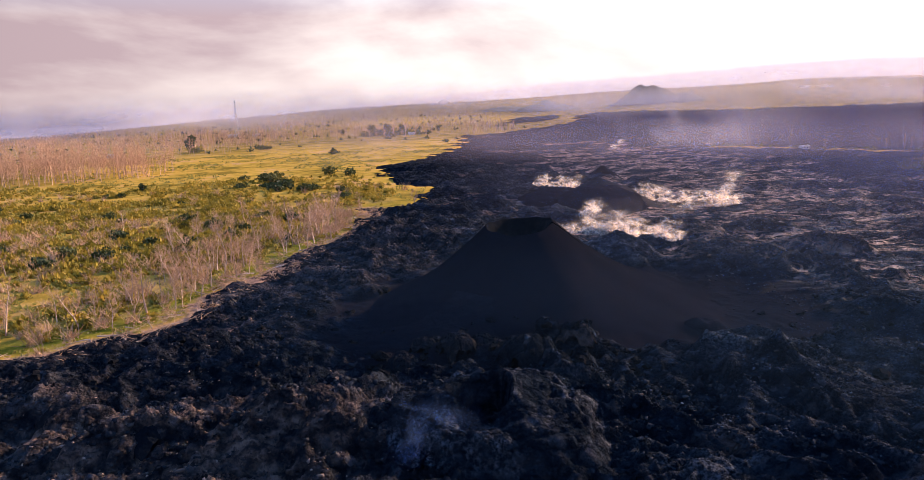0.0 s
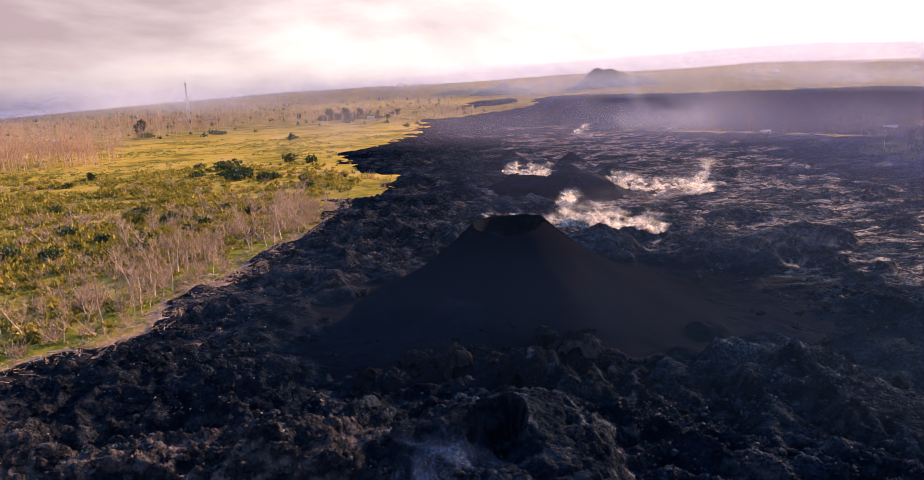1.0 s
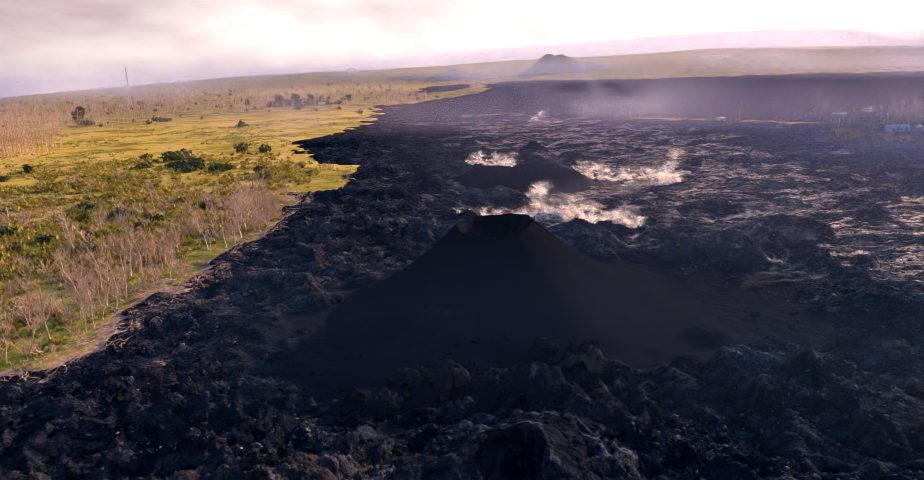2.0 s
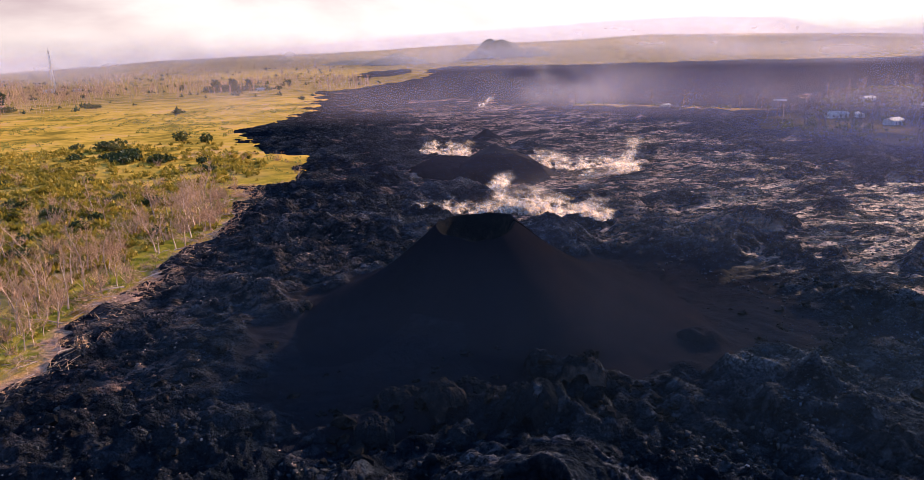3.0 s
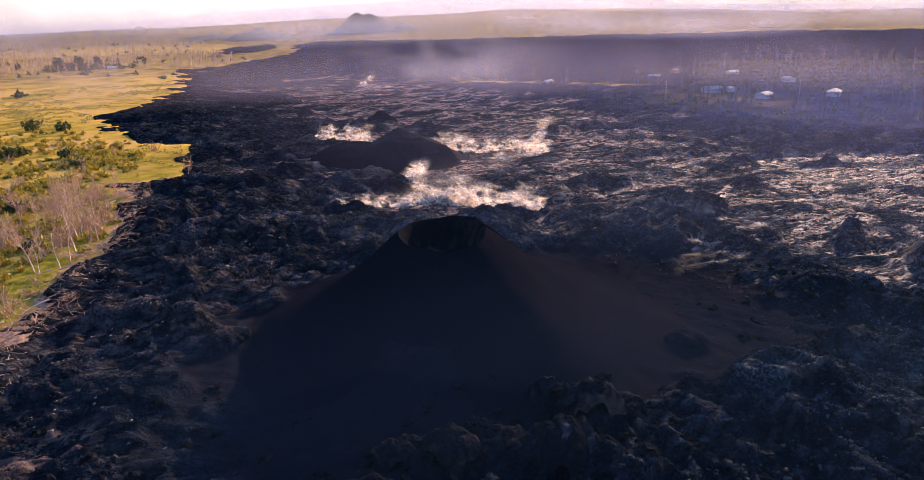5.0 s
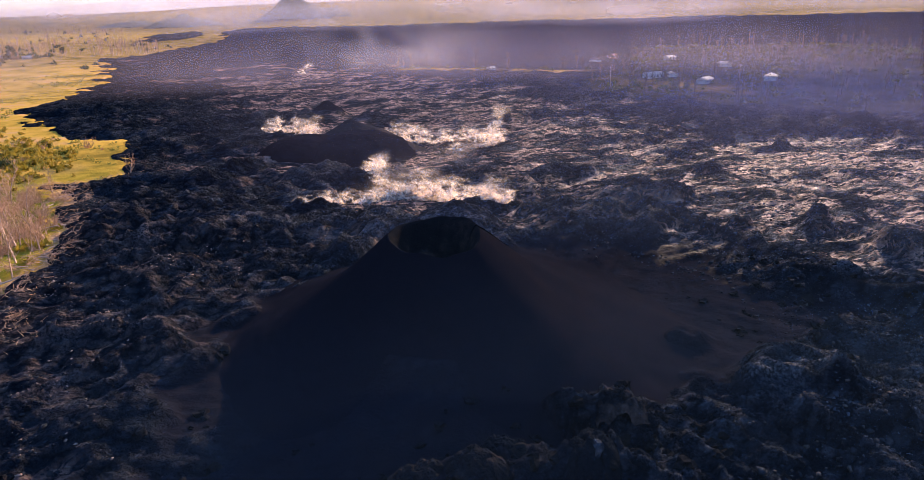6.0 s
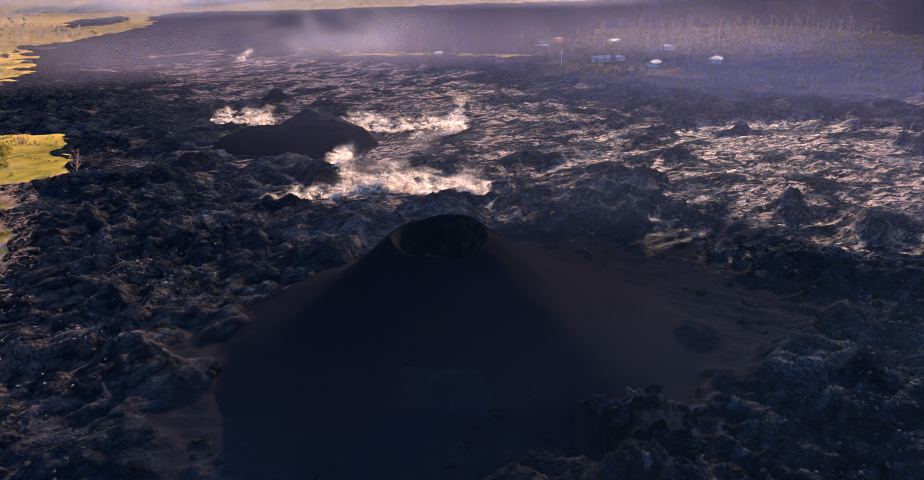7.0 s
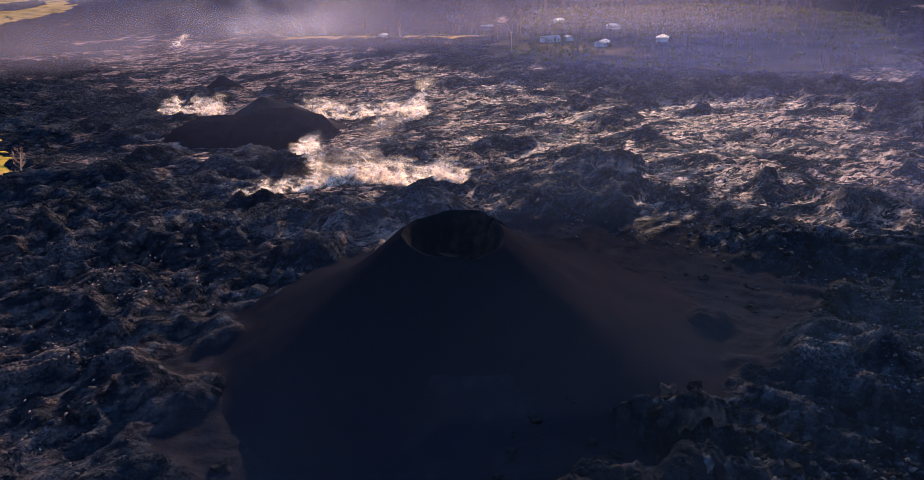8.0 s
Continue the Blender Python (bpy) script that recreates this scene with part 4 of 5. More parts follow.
def sticks(segs):
    """Three-sided tapered rods from rows of x0 y0 z0 x1 y1 z1 r0 r1: points and faces."""
    s = np.array(segs, float).reshape(-1, 8)
    a, b = s[:, 0:3], s[:, 3:6]
    d = b - a
    d = d / (np.linalg.norm(d, axis=1, keepdims=True) + 1e-9)
    ref = np.where(np.abs(d[:, 2:3]) > 0.9, np.array([[1.0, 0, 0]]), np.array([[0, 0, 1.0]]))
    u = np.cross(d, ref)
    u = u / (np.linalg.norm(u, axis=1, keepdims=True) + 1e-9)
    v = np.cross(d, u)
    pts = []
    for end, rad in ((a, s[:, 6:7]), (b, s[:, 7:8])):
        for k in range(3):
            ang = 2 * math.pi * k / 3
            pts.append(end + rad * (u * math.cos(ang) + v * math.sin(ang)))
    co = np.stack(pts, 1).reshape(-1, 3)
    q = np.array([[0, 1, 4, 3], [1, 2, 5, 4], [2, 0, 3, 5]])
    faces = (np.arange(len(s))[:, None, None] * 6 + q[None]).reshape(-1, 4)
    return co, faces


def blades(rows, seed):
    """Thin flat twigs from rows of x0 y0 z0 x1 y1 z1 r0 r1: points and faces."""
    s = np.array(rows, float).reshape(-1, 8)
    rs = np.random.RandomState(seed)
    a, b = s[:, 0:3], s[:, 3:6]
    w = np.cross(b - a, rs.normal(size=a.shape))
    w = w / (np.linalg.norm(w, axis=1, keepdims=True) + 1e-9)
    co = np.stack([a - w * s[:, 6:7], a + w * s[:, 6:7], b + w * s[:, 7:8], b - w * s[:, 7:8]], 1).reshape(-1, 3)
    return co, np.arange(len(co)).reshape(-1, 4)


def joined(*pairs):
    """Several point-and-face sets as one."""
    co, faces, n = [], [], 0
    for c, f in pairs:
        co.append(c)
        faces.append(f + n)
        n += len(c)
    return np.concatenate(co), np.concatenate(faces)


def grow(rng, height, spread, forks=5, twigs=5, lean=0.08, thick=0.02):
    """A leafless tree as rods: the trunk's, and those of its limbs and twigs."""
    trunk, limbs, fine = [], [], []
    p, r = Vector((0, 0, -0.4)), height * thick
    d = Vector((rng.gauss(0, lean), rng.gauss(0, lean), 1)).normalized()
    nodes, n = [], 5
    for i in range(n):
        q = p + d * height * 0.82 / n
        r2 = r * 0.78
        trunk.append((*p, *q, r, r2))
        if i >= 1:
            nodes.append((q.copy(), r2, i / n))
        p, r = q, r2
        d = (d + Vector((rng.gauss(0, 0.12), rng.gauss(0, 0.12), 0.05))).normalized()
    for q, rad, k in nodes:
        for _ in range(forks):
            a = rng.uniform(0, 2 * math.pi)
            ln = height * spread * rng.uniform(0.5, 1.0) * (1.15 - 0.5 * k)
            out = Vector((math.cos(a), math.sin(a), rng.uniform(0.5, 1.5))).normalized()
            m = q + out * ln * 0.55
            e = m + (out + Vector((rng.gauss(0, 0.25), rng.gauss(0, 0.25), 0.35))).normalized() * ln * 0.5
            limbs.append((*q, *m, rad * 0.5, rad * 0.34))
            limbs.append((*m, *e, rad * 0.34, rad * 0.16))
            for _ in range(twigs):
                s0 = m.lerp(e, rng.random())
                t = s0 + Vector((rng.gauss(0, 0.5), rng.gauss(0, 0.5), rng.uniform(0.2, 1.0))).normalized() * ln * rng.uniform(0.25, 0.5)
                fine.append((*s0, *t, rad * 0.25, rad * 0.14))
    return trunk, limbs, fine


def tree_thing(name, rng, height, spread, label, category, forks=5, twigs=5, thick=0.02, group="", leaf=None, leaves=0, leaf_size=0.5):
    """An Empty with a trunk and a crown."""
    trunk, limbs, fine = grow(rng, height, spread, forks, twigs, thick=thick)
    root = new(name)
    dressed("trunk", quads_mesh("trunk", *sticks(trunk)), BARK, root)
    dressed("crown", quads_mesh("crown", *joined(sticks(limbs), blades(fine, 3))), TWIG, root)
    if leaves:
        ends = np.array([l[3:6] for l in limbs])
        pick = np.array([ends[rng.randrange(len(ends))] for _ in range(leaves)])
        jit = np.random.RandomState(rng.randrange(9999)).normal(0, height * 0.05, (leaves, 3))
        dressed("foliage", quads_mesh("foliage", *leaf_quads(pick + jit, leaf_size, rng.randrange(9999))), leaf, root)
    return tagged(root, label, category, group)


def leaf_quads(centres, size, seed):
    """Small, randomly turned, slightly folded leaf faces round the given places."""
    rs = np.random.RandomState(seed)
    n = len(centres)
    u = rs.normal(size=(n, 3))
    u /= np.linalg.norm(u, axis=1, keepdims=True)
    w = np.cross(u, rs.normal(size=(n, 3)))
    w /= np.linalg.norm(w, axis=1, keepdims=True) + 1e-9
    s = size * rs.uniform(0.6, 1.4, (n, 1))
    co = np.stack([centres - u * s, centres + w * s * 0.55, centres + u * s, centres - w * s * 0.55], 1).reshape(-1, 3)
    return co, np.arange(4 * n).reshape(n, 4)


def bush_points(seed, n, w, h):
    """Places on and in an uneven, humped crown of width w and height h, resting on the ground."""
    rs = np.random.RandomState(seed)
    humps = rs.uniform(-0.55, 0.55, (5, 2)) * w * 0.5
    tall = rs.uniform(0.55, 1.0, 5) * h
    k = rs.randint(0, 5, n)
    d = rs.normal(size=(n, 3))
    d /= np.linalg.norm(d, axis=1, keepdims=True)
    rad = rs.uniform(0.55, 1.05, (n, 1))
    p = d * rad * np.stack([np.full(n, w * 0.3), np.full(n, w * 0.3), tall[k] * 0.5], 1)
    p[:, :2] += humps[k]
    p[:, 2] = np.maximum(0.05, p[:, 2] + tall[k] * 0.48)
    return p


def bush_thing(seed, w, h, mat, label, group=""):
    """An Empty with short stems and a leafy crown."""
    root = new("shrub")
    r2 = random.Random(seed)
    stems = [(0, 0, -0.2, r2.uniform(-0.25, 0.25) * w, r2.uniform(-0.25, 0.25) * w, h * 0.6, 0.08, 0.03) for _ in range(6)]
    dressed("stems", quads_mesh("stems", *sticks(stems)), BARK, root)
    dressed("crown", quads_mesh("crown", *leaf_quads(bush_points(seed, 620 if w > 15 else 220, w, h), 0.2 * max(h, w * 0.45) ** 0.75, seed)), mat, root)
    return tagged(root, label, "shrub", group)


def scatter(co, faces, places, mat, name, label, category, seed, scale=(0.7, 1.4)):
    """Many copies of one small mesh, joined into one mass."""
    rs = np.random.RandomState(seed)
    P = np.array(places, float)
    n = len(P)
    a = rs.uniform(0, 2 * math.pi, n)
    s = rs.uniform(*scale, n)
    c, si = np.cos(a) * s, np.sin(a) * s
    X = co[None, :, 0] * c[:, None] - co[None, :, 1] * si[:, None] + P[:, 0:1]
    Y = co[None, :, 0] * si[:, None] + co[None, :, 1] * c[:, None] + P[:, 1:2]
    Z = co[None, :, 2] * (s * rs.uniform(0.8, 1.25, n))[:, None] + P[:, 2:3]
    F = (faces[None] + (np.arange(n) * len(co))[:, None, None]).reshape(-1, 4)
    ob = dressed(name, quads_mesh(name, np.stack([X, Y, Z], -1).reshape(-1, 3), F), mat)
    return tagged(ob, label, category, kind="stuff")


def spots(n, x0, x1, y0, y1, accept, seed):
    """Random places on dry land in a stretch, kept with the chance that accept(x, y, margin) gives."""
    rs = np.random.RandomState(seed)
    got = []
    have = 0
    while have < n:
        x, y = rs.uniform(x0, x1, 4 * n), rs.uniform(y0, y1, 4 * n)
        d = -lava_depth(x, y)
        ok = (d > 1.5) & (rs.random_sample(4 * n) < accept(x, y, d))
        got.append(np.stack([x[ok], y[ok], ground_z(x[ok], y[ok]) - 0.1], 1))
        have += ok.sum()
        if len(got) > 60:
            break
    return np.concatenate(got)[:n]


# dead trees along the lava's margin
rng = random.Random(5)
kinds = [tree_thing("dead_tree", rng, h, sp, lab, "dead tree", group="dead trees by the lava", twigs=13) for h, sp, lab in
         ((9, 0.30, "pale leafless dead tree at the lava's edge"), (11, 0.26, "tall pale leafless dead tree in scrub"), (7, 0.36, "short wide leafless dead tree"),
          (12, 0.22, "slender tall leafless dead tree"), (8, 0.33, "grey-pink leafless dead tree"))]
near = spots(185, -330, 0, 130, 480, lambda x, y, d: np.where((d < 30) & (d > 9), 0.9, np.where(d < 9, 0.4 * (d > 3), 0.045)) * np.where(y > 335, 0.0, 1), 6)
for i, (x, y, z) in enumerate(near):
    m = pose(x, y, z, 0, 0, rng.uniform(0, 360)) @ Matrix.Scale(rng.uniform(0.8, 1.45), 4)
    if i < len(kinds):
        kinds[i].matrix_basis = m
    else:
        copy_thing(kinds[i % len(kinds)], pose(0, 0, 0)).matrix_basis = m

# a pale bare tree that stands at the notch of the margin
notch_tree = tree_thing("dead_tree", random.Random(8), 9, 0.42, "bleached bare tree standing at the lava's notch", "dead tree", forks=6, twigs=7, thick=0.03)
notch_tree.location = (-22.5, 343, float(lava_surface(np.array([-22.5]), np.array([343.0]), np.array([1.2]))[0][0]) - 0.2)

# fallen dead trees on the margin
rng = random.Random(18)
fallen = spots(80, -160, -5, 135, 350, lambda x, y, d: (d < 7) * 1.0, 9)
for i, (x, y, z) in enumerate(fallen):
    t = copy_thing(kinds[i % len(kinds)], pose(0, 0, 0))
    t.name = "fallen_tree"
    t.matrix_basis = pose(x + rng.uniform(1, 6), y, z + 1.0, rng.uniform(78, 92), 0, rng.uniform(0, 360)) @ Matrix.Scale(rng.uniform(0.6, 1.15), 4)
    tagged(t, "bleached fallen dead tree at the lava's margin", "fallen tree", "fallen trees")

# shrubs
rng = random.Random(15)
bushes = [bush_thing(100 + i, w, h, mat, lab, "shrubs in the grass") for i, (w, h, mat, lab) in enumerate(
    ((4.5, 2.6, LEAF, "green leafy shrub in dry grass"), (6, 3.2, LEAF, "wide green leafy shrub in grass"), (3.5, 2.4, LEAF, "small green shrub in grass"), (6.5, 4.0, LEAF_DARK, "dark green dense shrub")))]
for i, (x, y, z) in enumerate(spots(240, -340, -40, 140, 480, lambda x, y, d: np.where(d > 8, 1, 0.1) * (vnoise(x / 30, y / 30, 65) > 0.5), 16)):
    m = pose(x, y, z, 0, 0, rng.uniform(0, 360)) @ Matrix.Scale(rng.uniform(0.7, 1.35), 4)
    if i < len(bushes):
        bushes[i].matrix_basis = m
    else:
        copy_thing(bushes[i % len(bushes)], pose(0, 0, 0)).matrix_basis = m
for x, y, w, h in ((-142, 535, 20, 9), (-128, 500, 22, 5), (-120, 478, 18, 6), (-98, 468, 16, 5), (-155, 500, 14, 4), (-85, 560, 10, 8), (-103, 575, 13, 9), (-230, 515, 6, 6), (-170, 560, 12, 5)):
    b = bush_thing(int(300 + x + y), w, h, LEAF_DARK, "large dark green bush in yellow grass", "large bushes")
    b.location = (x, y, float(ground_z(x, y)[0]))

leafy = leaf_quads(bush_points(201, 22, 3.6, 2.0), 0.78, 7)
scatter(*leafy, spots(12500, -360, -40, 130, 560, lambda x, y, d: np.clip((0.6 * vnoise(x / 30, y / 30, 65) + 0.4 * vnoise(x / 9, y / 9, 75) - 0.26) * 2.6, 0.04, 1) * np.where(d > 24, 1, np.where(d > 14, 0.35, 0.06)) * np.where(y > 440, 0.3, 1), 17), LEAF, "shrub_thicket", "green shrub thicket among dry grass", "shrubs", 18, (0.5, 1.15))
tuft = leaf_quads(bush_points(202, 12, 4.5, 0.9), 0.6, 8)
scatter(*tuft, spots(4200, -500, 0, 130, 1000, lambda x, y, d: np.clip(vnoise(x / 45, y / 45, 76) * 2 - 0.7, 0.02, 1) * np.where(y > 420, 0.3, 1), 19), STRAW, "grass_tufts", "yellow-green tufts of tall dry grass", "grass", 20)
r3 = random.Random(33)
twiggy = blades([(r3.gauss(0, 0.7), r3.gauss(0, 0.7), -0.1, r3.gauss(0, 1.6), r3.gauss(0, 1.6), r3.uniform(1.0, 3.4), 0.07, 0.03) for _ in range(34)], 6)
scatter(*twiggy, spots(800, -300, -20, 130, 480, lambda x, y, d: np.where(d < 7, 0.12, np.where(d < 30, 0.9, 0.6)) * np.where(y > 345, 0.1, 1) * (0.3 + vnoise(x / 20, y / 20, 66)), 21), TWIG, "dead_brush", "pinkish dry leafless brush", "brush", 22)

# tall dead forest stands further off
t4, l4, f4 = grow(random.Random(44), 26, 0.21, 3, 17, thick=0.012)
f4 = [(*s[:6], s[6] * 2.1, s[7] * 2.1) for s in f4]
far_tree = joined(sticks(t4 + l4), blades(f4, 4))
stand = np.concatenate([spots(760, -660, -270, 540, 840, lambda x, y, d: (np.hypot((x + 440) / 170, (y - 670) / 110) < 1) * 1.0, 23),
                        spots(100, -640, -300, 1000, 1250, lambda x, y, d: 0.6 * (x < -330), 24)])
scatter(*far_tree, stand, TWIG, "dead_forest", "tall pinkish dead forest without leaves", "forest", 25, (0.75, 1.2))
r5 = random.Random(45)
bare = [(0, 0, -0.5, 0.4, 0.2, 9, 0.40, 0.26), (0.4, 0.2, 9, 0.2, 0.5, 16, 0.26, 0.10)]
bare_fine = []
for _ in range(18):
    z5, a5 = r5.uniform(4, 14), r5.uniform(0, 6.28)
    l5 = r5.uniform(2.0, 4.2)
    bare_fine.append((0.3, 0.2, z5, 0.3 + l5 * math.cos(a5), 0.2 + l5 * math.sin(a5), z5 + r5.uniform(1.5, 4.5), 0.20, 0.07))
thin_tree = joined(sticks(bare), blades(bare_fine, 5))
scatter(*thin_tree, spots(4000, -2100, 150, 1150, 3000, lambda x, y, d: np.clip((vnoise(x / 120, y / 120, 67) - 0.3) * 2, 0, 1) * np.where((x > -330) & (y < 1450), 0.05, 1), 26), TWIG, "dead_woodland", "far pinkish-brown leafless woodland", "forest", 27, (0.7, 1.3))
scatter(*thin_tree, spots(330, 280, 900, 270, 850, lambda x, y, d: np.where(d < 60, 1, 0.4) * (0.25 + vnoise(x / 40, y / 40, 68)), 28), CHAR, "dead_woodland", "brown leafless woodland among houses", "forest", 29, (0.5, 1.0))
scatter(*leafy, spots(800, 280, 900, 280, 900, lambda x, y, d: vnoise(x / 60, y / 60, 69) * np.where(d < 70, 1, 0.4), 30), LEAF_DARK, "shrub_thicket", "dark green shrubs round far houses", "shrubs", 31, (0.6, 1.5))
scatter(*leafy, spots(330, -1600, 200, 900, 3000, lambda x, y, d: vnoise(x / 120, y / 120, 70) ** 2, 35), LEAF_DARK, "shrub_thicket", "far dark green shrubs in woodland", "shrubs", 36, (1.5, 4.0))

# leafy trees that stand out
for x, y, h, sp in ((-413, 1106, 24, 0.42), (-185, 1550, 22, 0.5), (-150, 1560, 24, 0.5), (-118, 1548, 20, 0.5), (-250, 1570, 14, 0.5), (-40, 1600, 14, 0.5)):
    t = tree_thing("leafy_tree", random.Random(int(x * 7 + y)), h, sp, "dark green round leafy tree in grassland", "tree", forks=5, twigs=2, leaf=LEAF_DARK, leaves=620, leaf_size=h * 0.09)
    t.location = (x, y, float(ground_z(x, y)[0]))
for x, y, w, h in ((-195, 1545, 34, 15), (-168, 1552, 36, 18), (-140, 1545, 36, 17), (-112, 1550, 32, 15), (-88, 1540, 26, 12), (-60, 1575, 18, 9), (-405, 1100, 24, 10), (-300, 1120, 20, 8)):
    g = bush_thing(int(700 + x + y), w, h, LEAF_DARK, "dense dark green grove edge in grassland", "groves")
    g.location = (x, y, float(ground_z(x, y)[0]))


# ---- houses, mast, poles ----
METAL = material("roof_metal", [(0.34, 0.33, 0.33), (0.42, 0.41, 0.41), (0.50, 0.49, 0.48)], scale=0.8, rough=(0.55, 0.75), spec=0.2)
PAINT = material("house_paint", [(0.40, 0.38, 0.36), (0.52, 0.49, 0.46)], scale=0.6, rough=(0.6, 0.8))
GLASS = material("window_glass", [(0.03, 0.035, 0.04), (0.05, 0.055, 0.06)], scale=0.5, rough=(0.05, 0.12), spec=0.6)
STEEL = material("mast_steel", [(0.50, 0.44, 0.42), (0.62, 0.56, 0.54)], scale=0.2, rough=(0.4, 0.6), spec=0.5)


def box(bm, x0, x1, y0, y1, z0, z1):
    r = bmesh.ops.create_cube(bm, size=1.0)
    for v in r["verts"]:
        v.co = (x0 + (v.co.x + 0.5) * (x1 - x0), y0 + (v.co.y + 0.5) * (y1 - y0), z0 + (v.co.z + 0.5) * (z1 - z0))


def part(name, bm, mat, parent, label=""):
    me = bpy.data.meshes.new(name)
    bm.to_mesh(me)
    bm.free()
    ob = dressed(name, me, mat, parent)
    if label:
        ob["label"] = label
    return ob


def house(x, y, w, d, h, turn, label):
    root = new("house")
    bm = bmesh.new()
    box(bm, -w / 2, w / 2, -d / 2, d / 2, -0.3, h)
    part("wall", bm, PAINT, root)
    bm = bmesh.new()
    o, rise, th = 0.7, d * 0.22, 0.18
    a = [bm.verts.new(p) for p in ((-w / 2 - o, -d / 2 - o, h - 0.1), (w / 2 + o, -d / 2 - o, h - 0.1), (w / 2 + o, 0, h + rise), (-w / 2 - o, 0, h + rise), (w / 2 + o, d / 2 + o, h - 0.1), (-w / 2 - o, d / 2 + o, h - 0.1))]
    bm.faces.new((a[0], a[1], a[2], a[3]))
    bm.faces.new((a[3], a[2], a[4], a[5]))
    bmesh.ops.solidify(bm, geom=bm.faces[:], thickness=th)
    part("roof", bm, METAL, root, "pale metal gable roof")
    for sx in (-0.3, 0.1, 0.36):
        for sy in (-1, 1):
            bm = bmesh.new()
            box(bm, sx * w - 0.7, sx * w + 0.7, sy * d / 2 - 0.05, sy * d / 2 + 0.05, 1.0, 2.2)
            part("window", bm, GLASS, root, "dark window pane")
    bm = bmesh.new()
    box(bm, -0.1 * w - 0.5, -0.1 * w + 0.5, -d / 2 - 0.06, -d / 2 + 0.04, 0, 2.05)
    part("door", bm, POLE, root, "brown wooden door")
    root.matrix_basis = pose(x, y, float(ground_z(x, y)[0]), 0, 0, turn)
    return tagged(root, label, "house", "houses beyond the lava")


for x, y, w, d, h, turn in ((397, 468, 13, 8, 3.2, 20), (397, 525, 15, 9, 3.2, -12), (412, 518, 9, 6, 2.8, 60), (447, 448, 14, 9, 3.2, 35), (550, 664, 13, 8, 3.2, 10), (453, 672, 11, 7, 3.0, -30), (345, 705, 9, 6, 2.8, 25),
                            (-512, 1060, 13, 9, 3.5, 15), (-95, 1525, 14, 10, 4, 5), (-640, 2050, 26, 14, 6, 20), (-575, 2060, 22, 12, 5, -10), (520, 560, 13, 8, 3.2, 75)):
    house(x, y, w, d, h, turn, "far single-storey house with a pale metal roof")


def radio_mast(x, y, height, foot, top):
    """A tapering three-legged lattice tower with braces and aerials."""
    root = new("radio_mast")
    corner = [(math.cos(radians(a)), math.sin(radians(a))) for a in (90, 210, 330)]
    for c in corner:
        dressed("leg", quads_mesh("leg", *sticks([(c[0] * foot, c[1] * foot, -1, c[0] * top, c[1] * top, height, 0.6, 0.45)])), STEEL, root)
    n = 9
    for i in range(n):
        k0, k1 = i / n, (i + 1) / n
        r0, r1 = foot + (top - foot) * k0, foot + (top - foot) * k1
        rows = []
        for j in range(3):
            c, d = corner[j], corner[(j + 1) % 3]
            rows.append((c[0] * r0, c[1] * r0, height * k0, d[0] * r1, d[1] * r1, height * k1, 0.3, 0.3))
            rows.append((c[0] * r1, c[1] * r1, height * k1, d[0] * r1, d[1] * r1, height * k1, 0.3, 0.3))
        dressed("brace", quads_mesh("brace", *sticks(rows)), STEEL, root)
    for k, ln in ((0.97, 5.0), (0.9, 4.0)):
        dressed("aerial", quads_mesh("aerial", *sticks([(-ln / 2, 0, height * k, ln / 2, 0, height * k, 1.0, 1.0)])), STEEL, root)
    dressed("spike", quads_mesh("spike", *sticks([(0, 0, height * 0.98, 0, 0, height * 1.08, 0.5, 0.3)])), STEEL, root)
    root.location = (x, y, float(ground_z(x, y)[0]))
    tagged(root, "tall pale steel lattice radio mast in woodland", "radio mast")


radio_mast(-662, 2170, 104, 6, 1.4)


def utility_pole(x, y, h, label):
    root = new("utility_pole")
    dressed("pole", quads_mesh("pole", *sticks([(0, 0, -0.5, 0, 0, h, 0.22, 0.14)])), POLE, root)
    dressed("crossarm", quads_mesh("crossarm", *sticks([(-1.2, 0, h - 0.6, 1.2, 0, h - 0.6, 0.09, 0.09)])), POLE, root)
    for sx in (-1.0, 0.0, 1.0):
        dressed("insulator", quads_mesh("insulator", *sticks([(sx, 0, h - 0.55, sx, 0, h - 0.25, 0.06, 0.05)])), METAL, root)
    root.location = (x, y, float(ground_z(x, y)[0]))
    tagged(root, label, "utility pole", "utility poles")


for x, y, h in ((330, 500, 15), (385, 425, 17), (80, 2100, 26)):
    utility_pole(x, y, h, "tall weathered wooden utility pole")


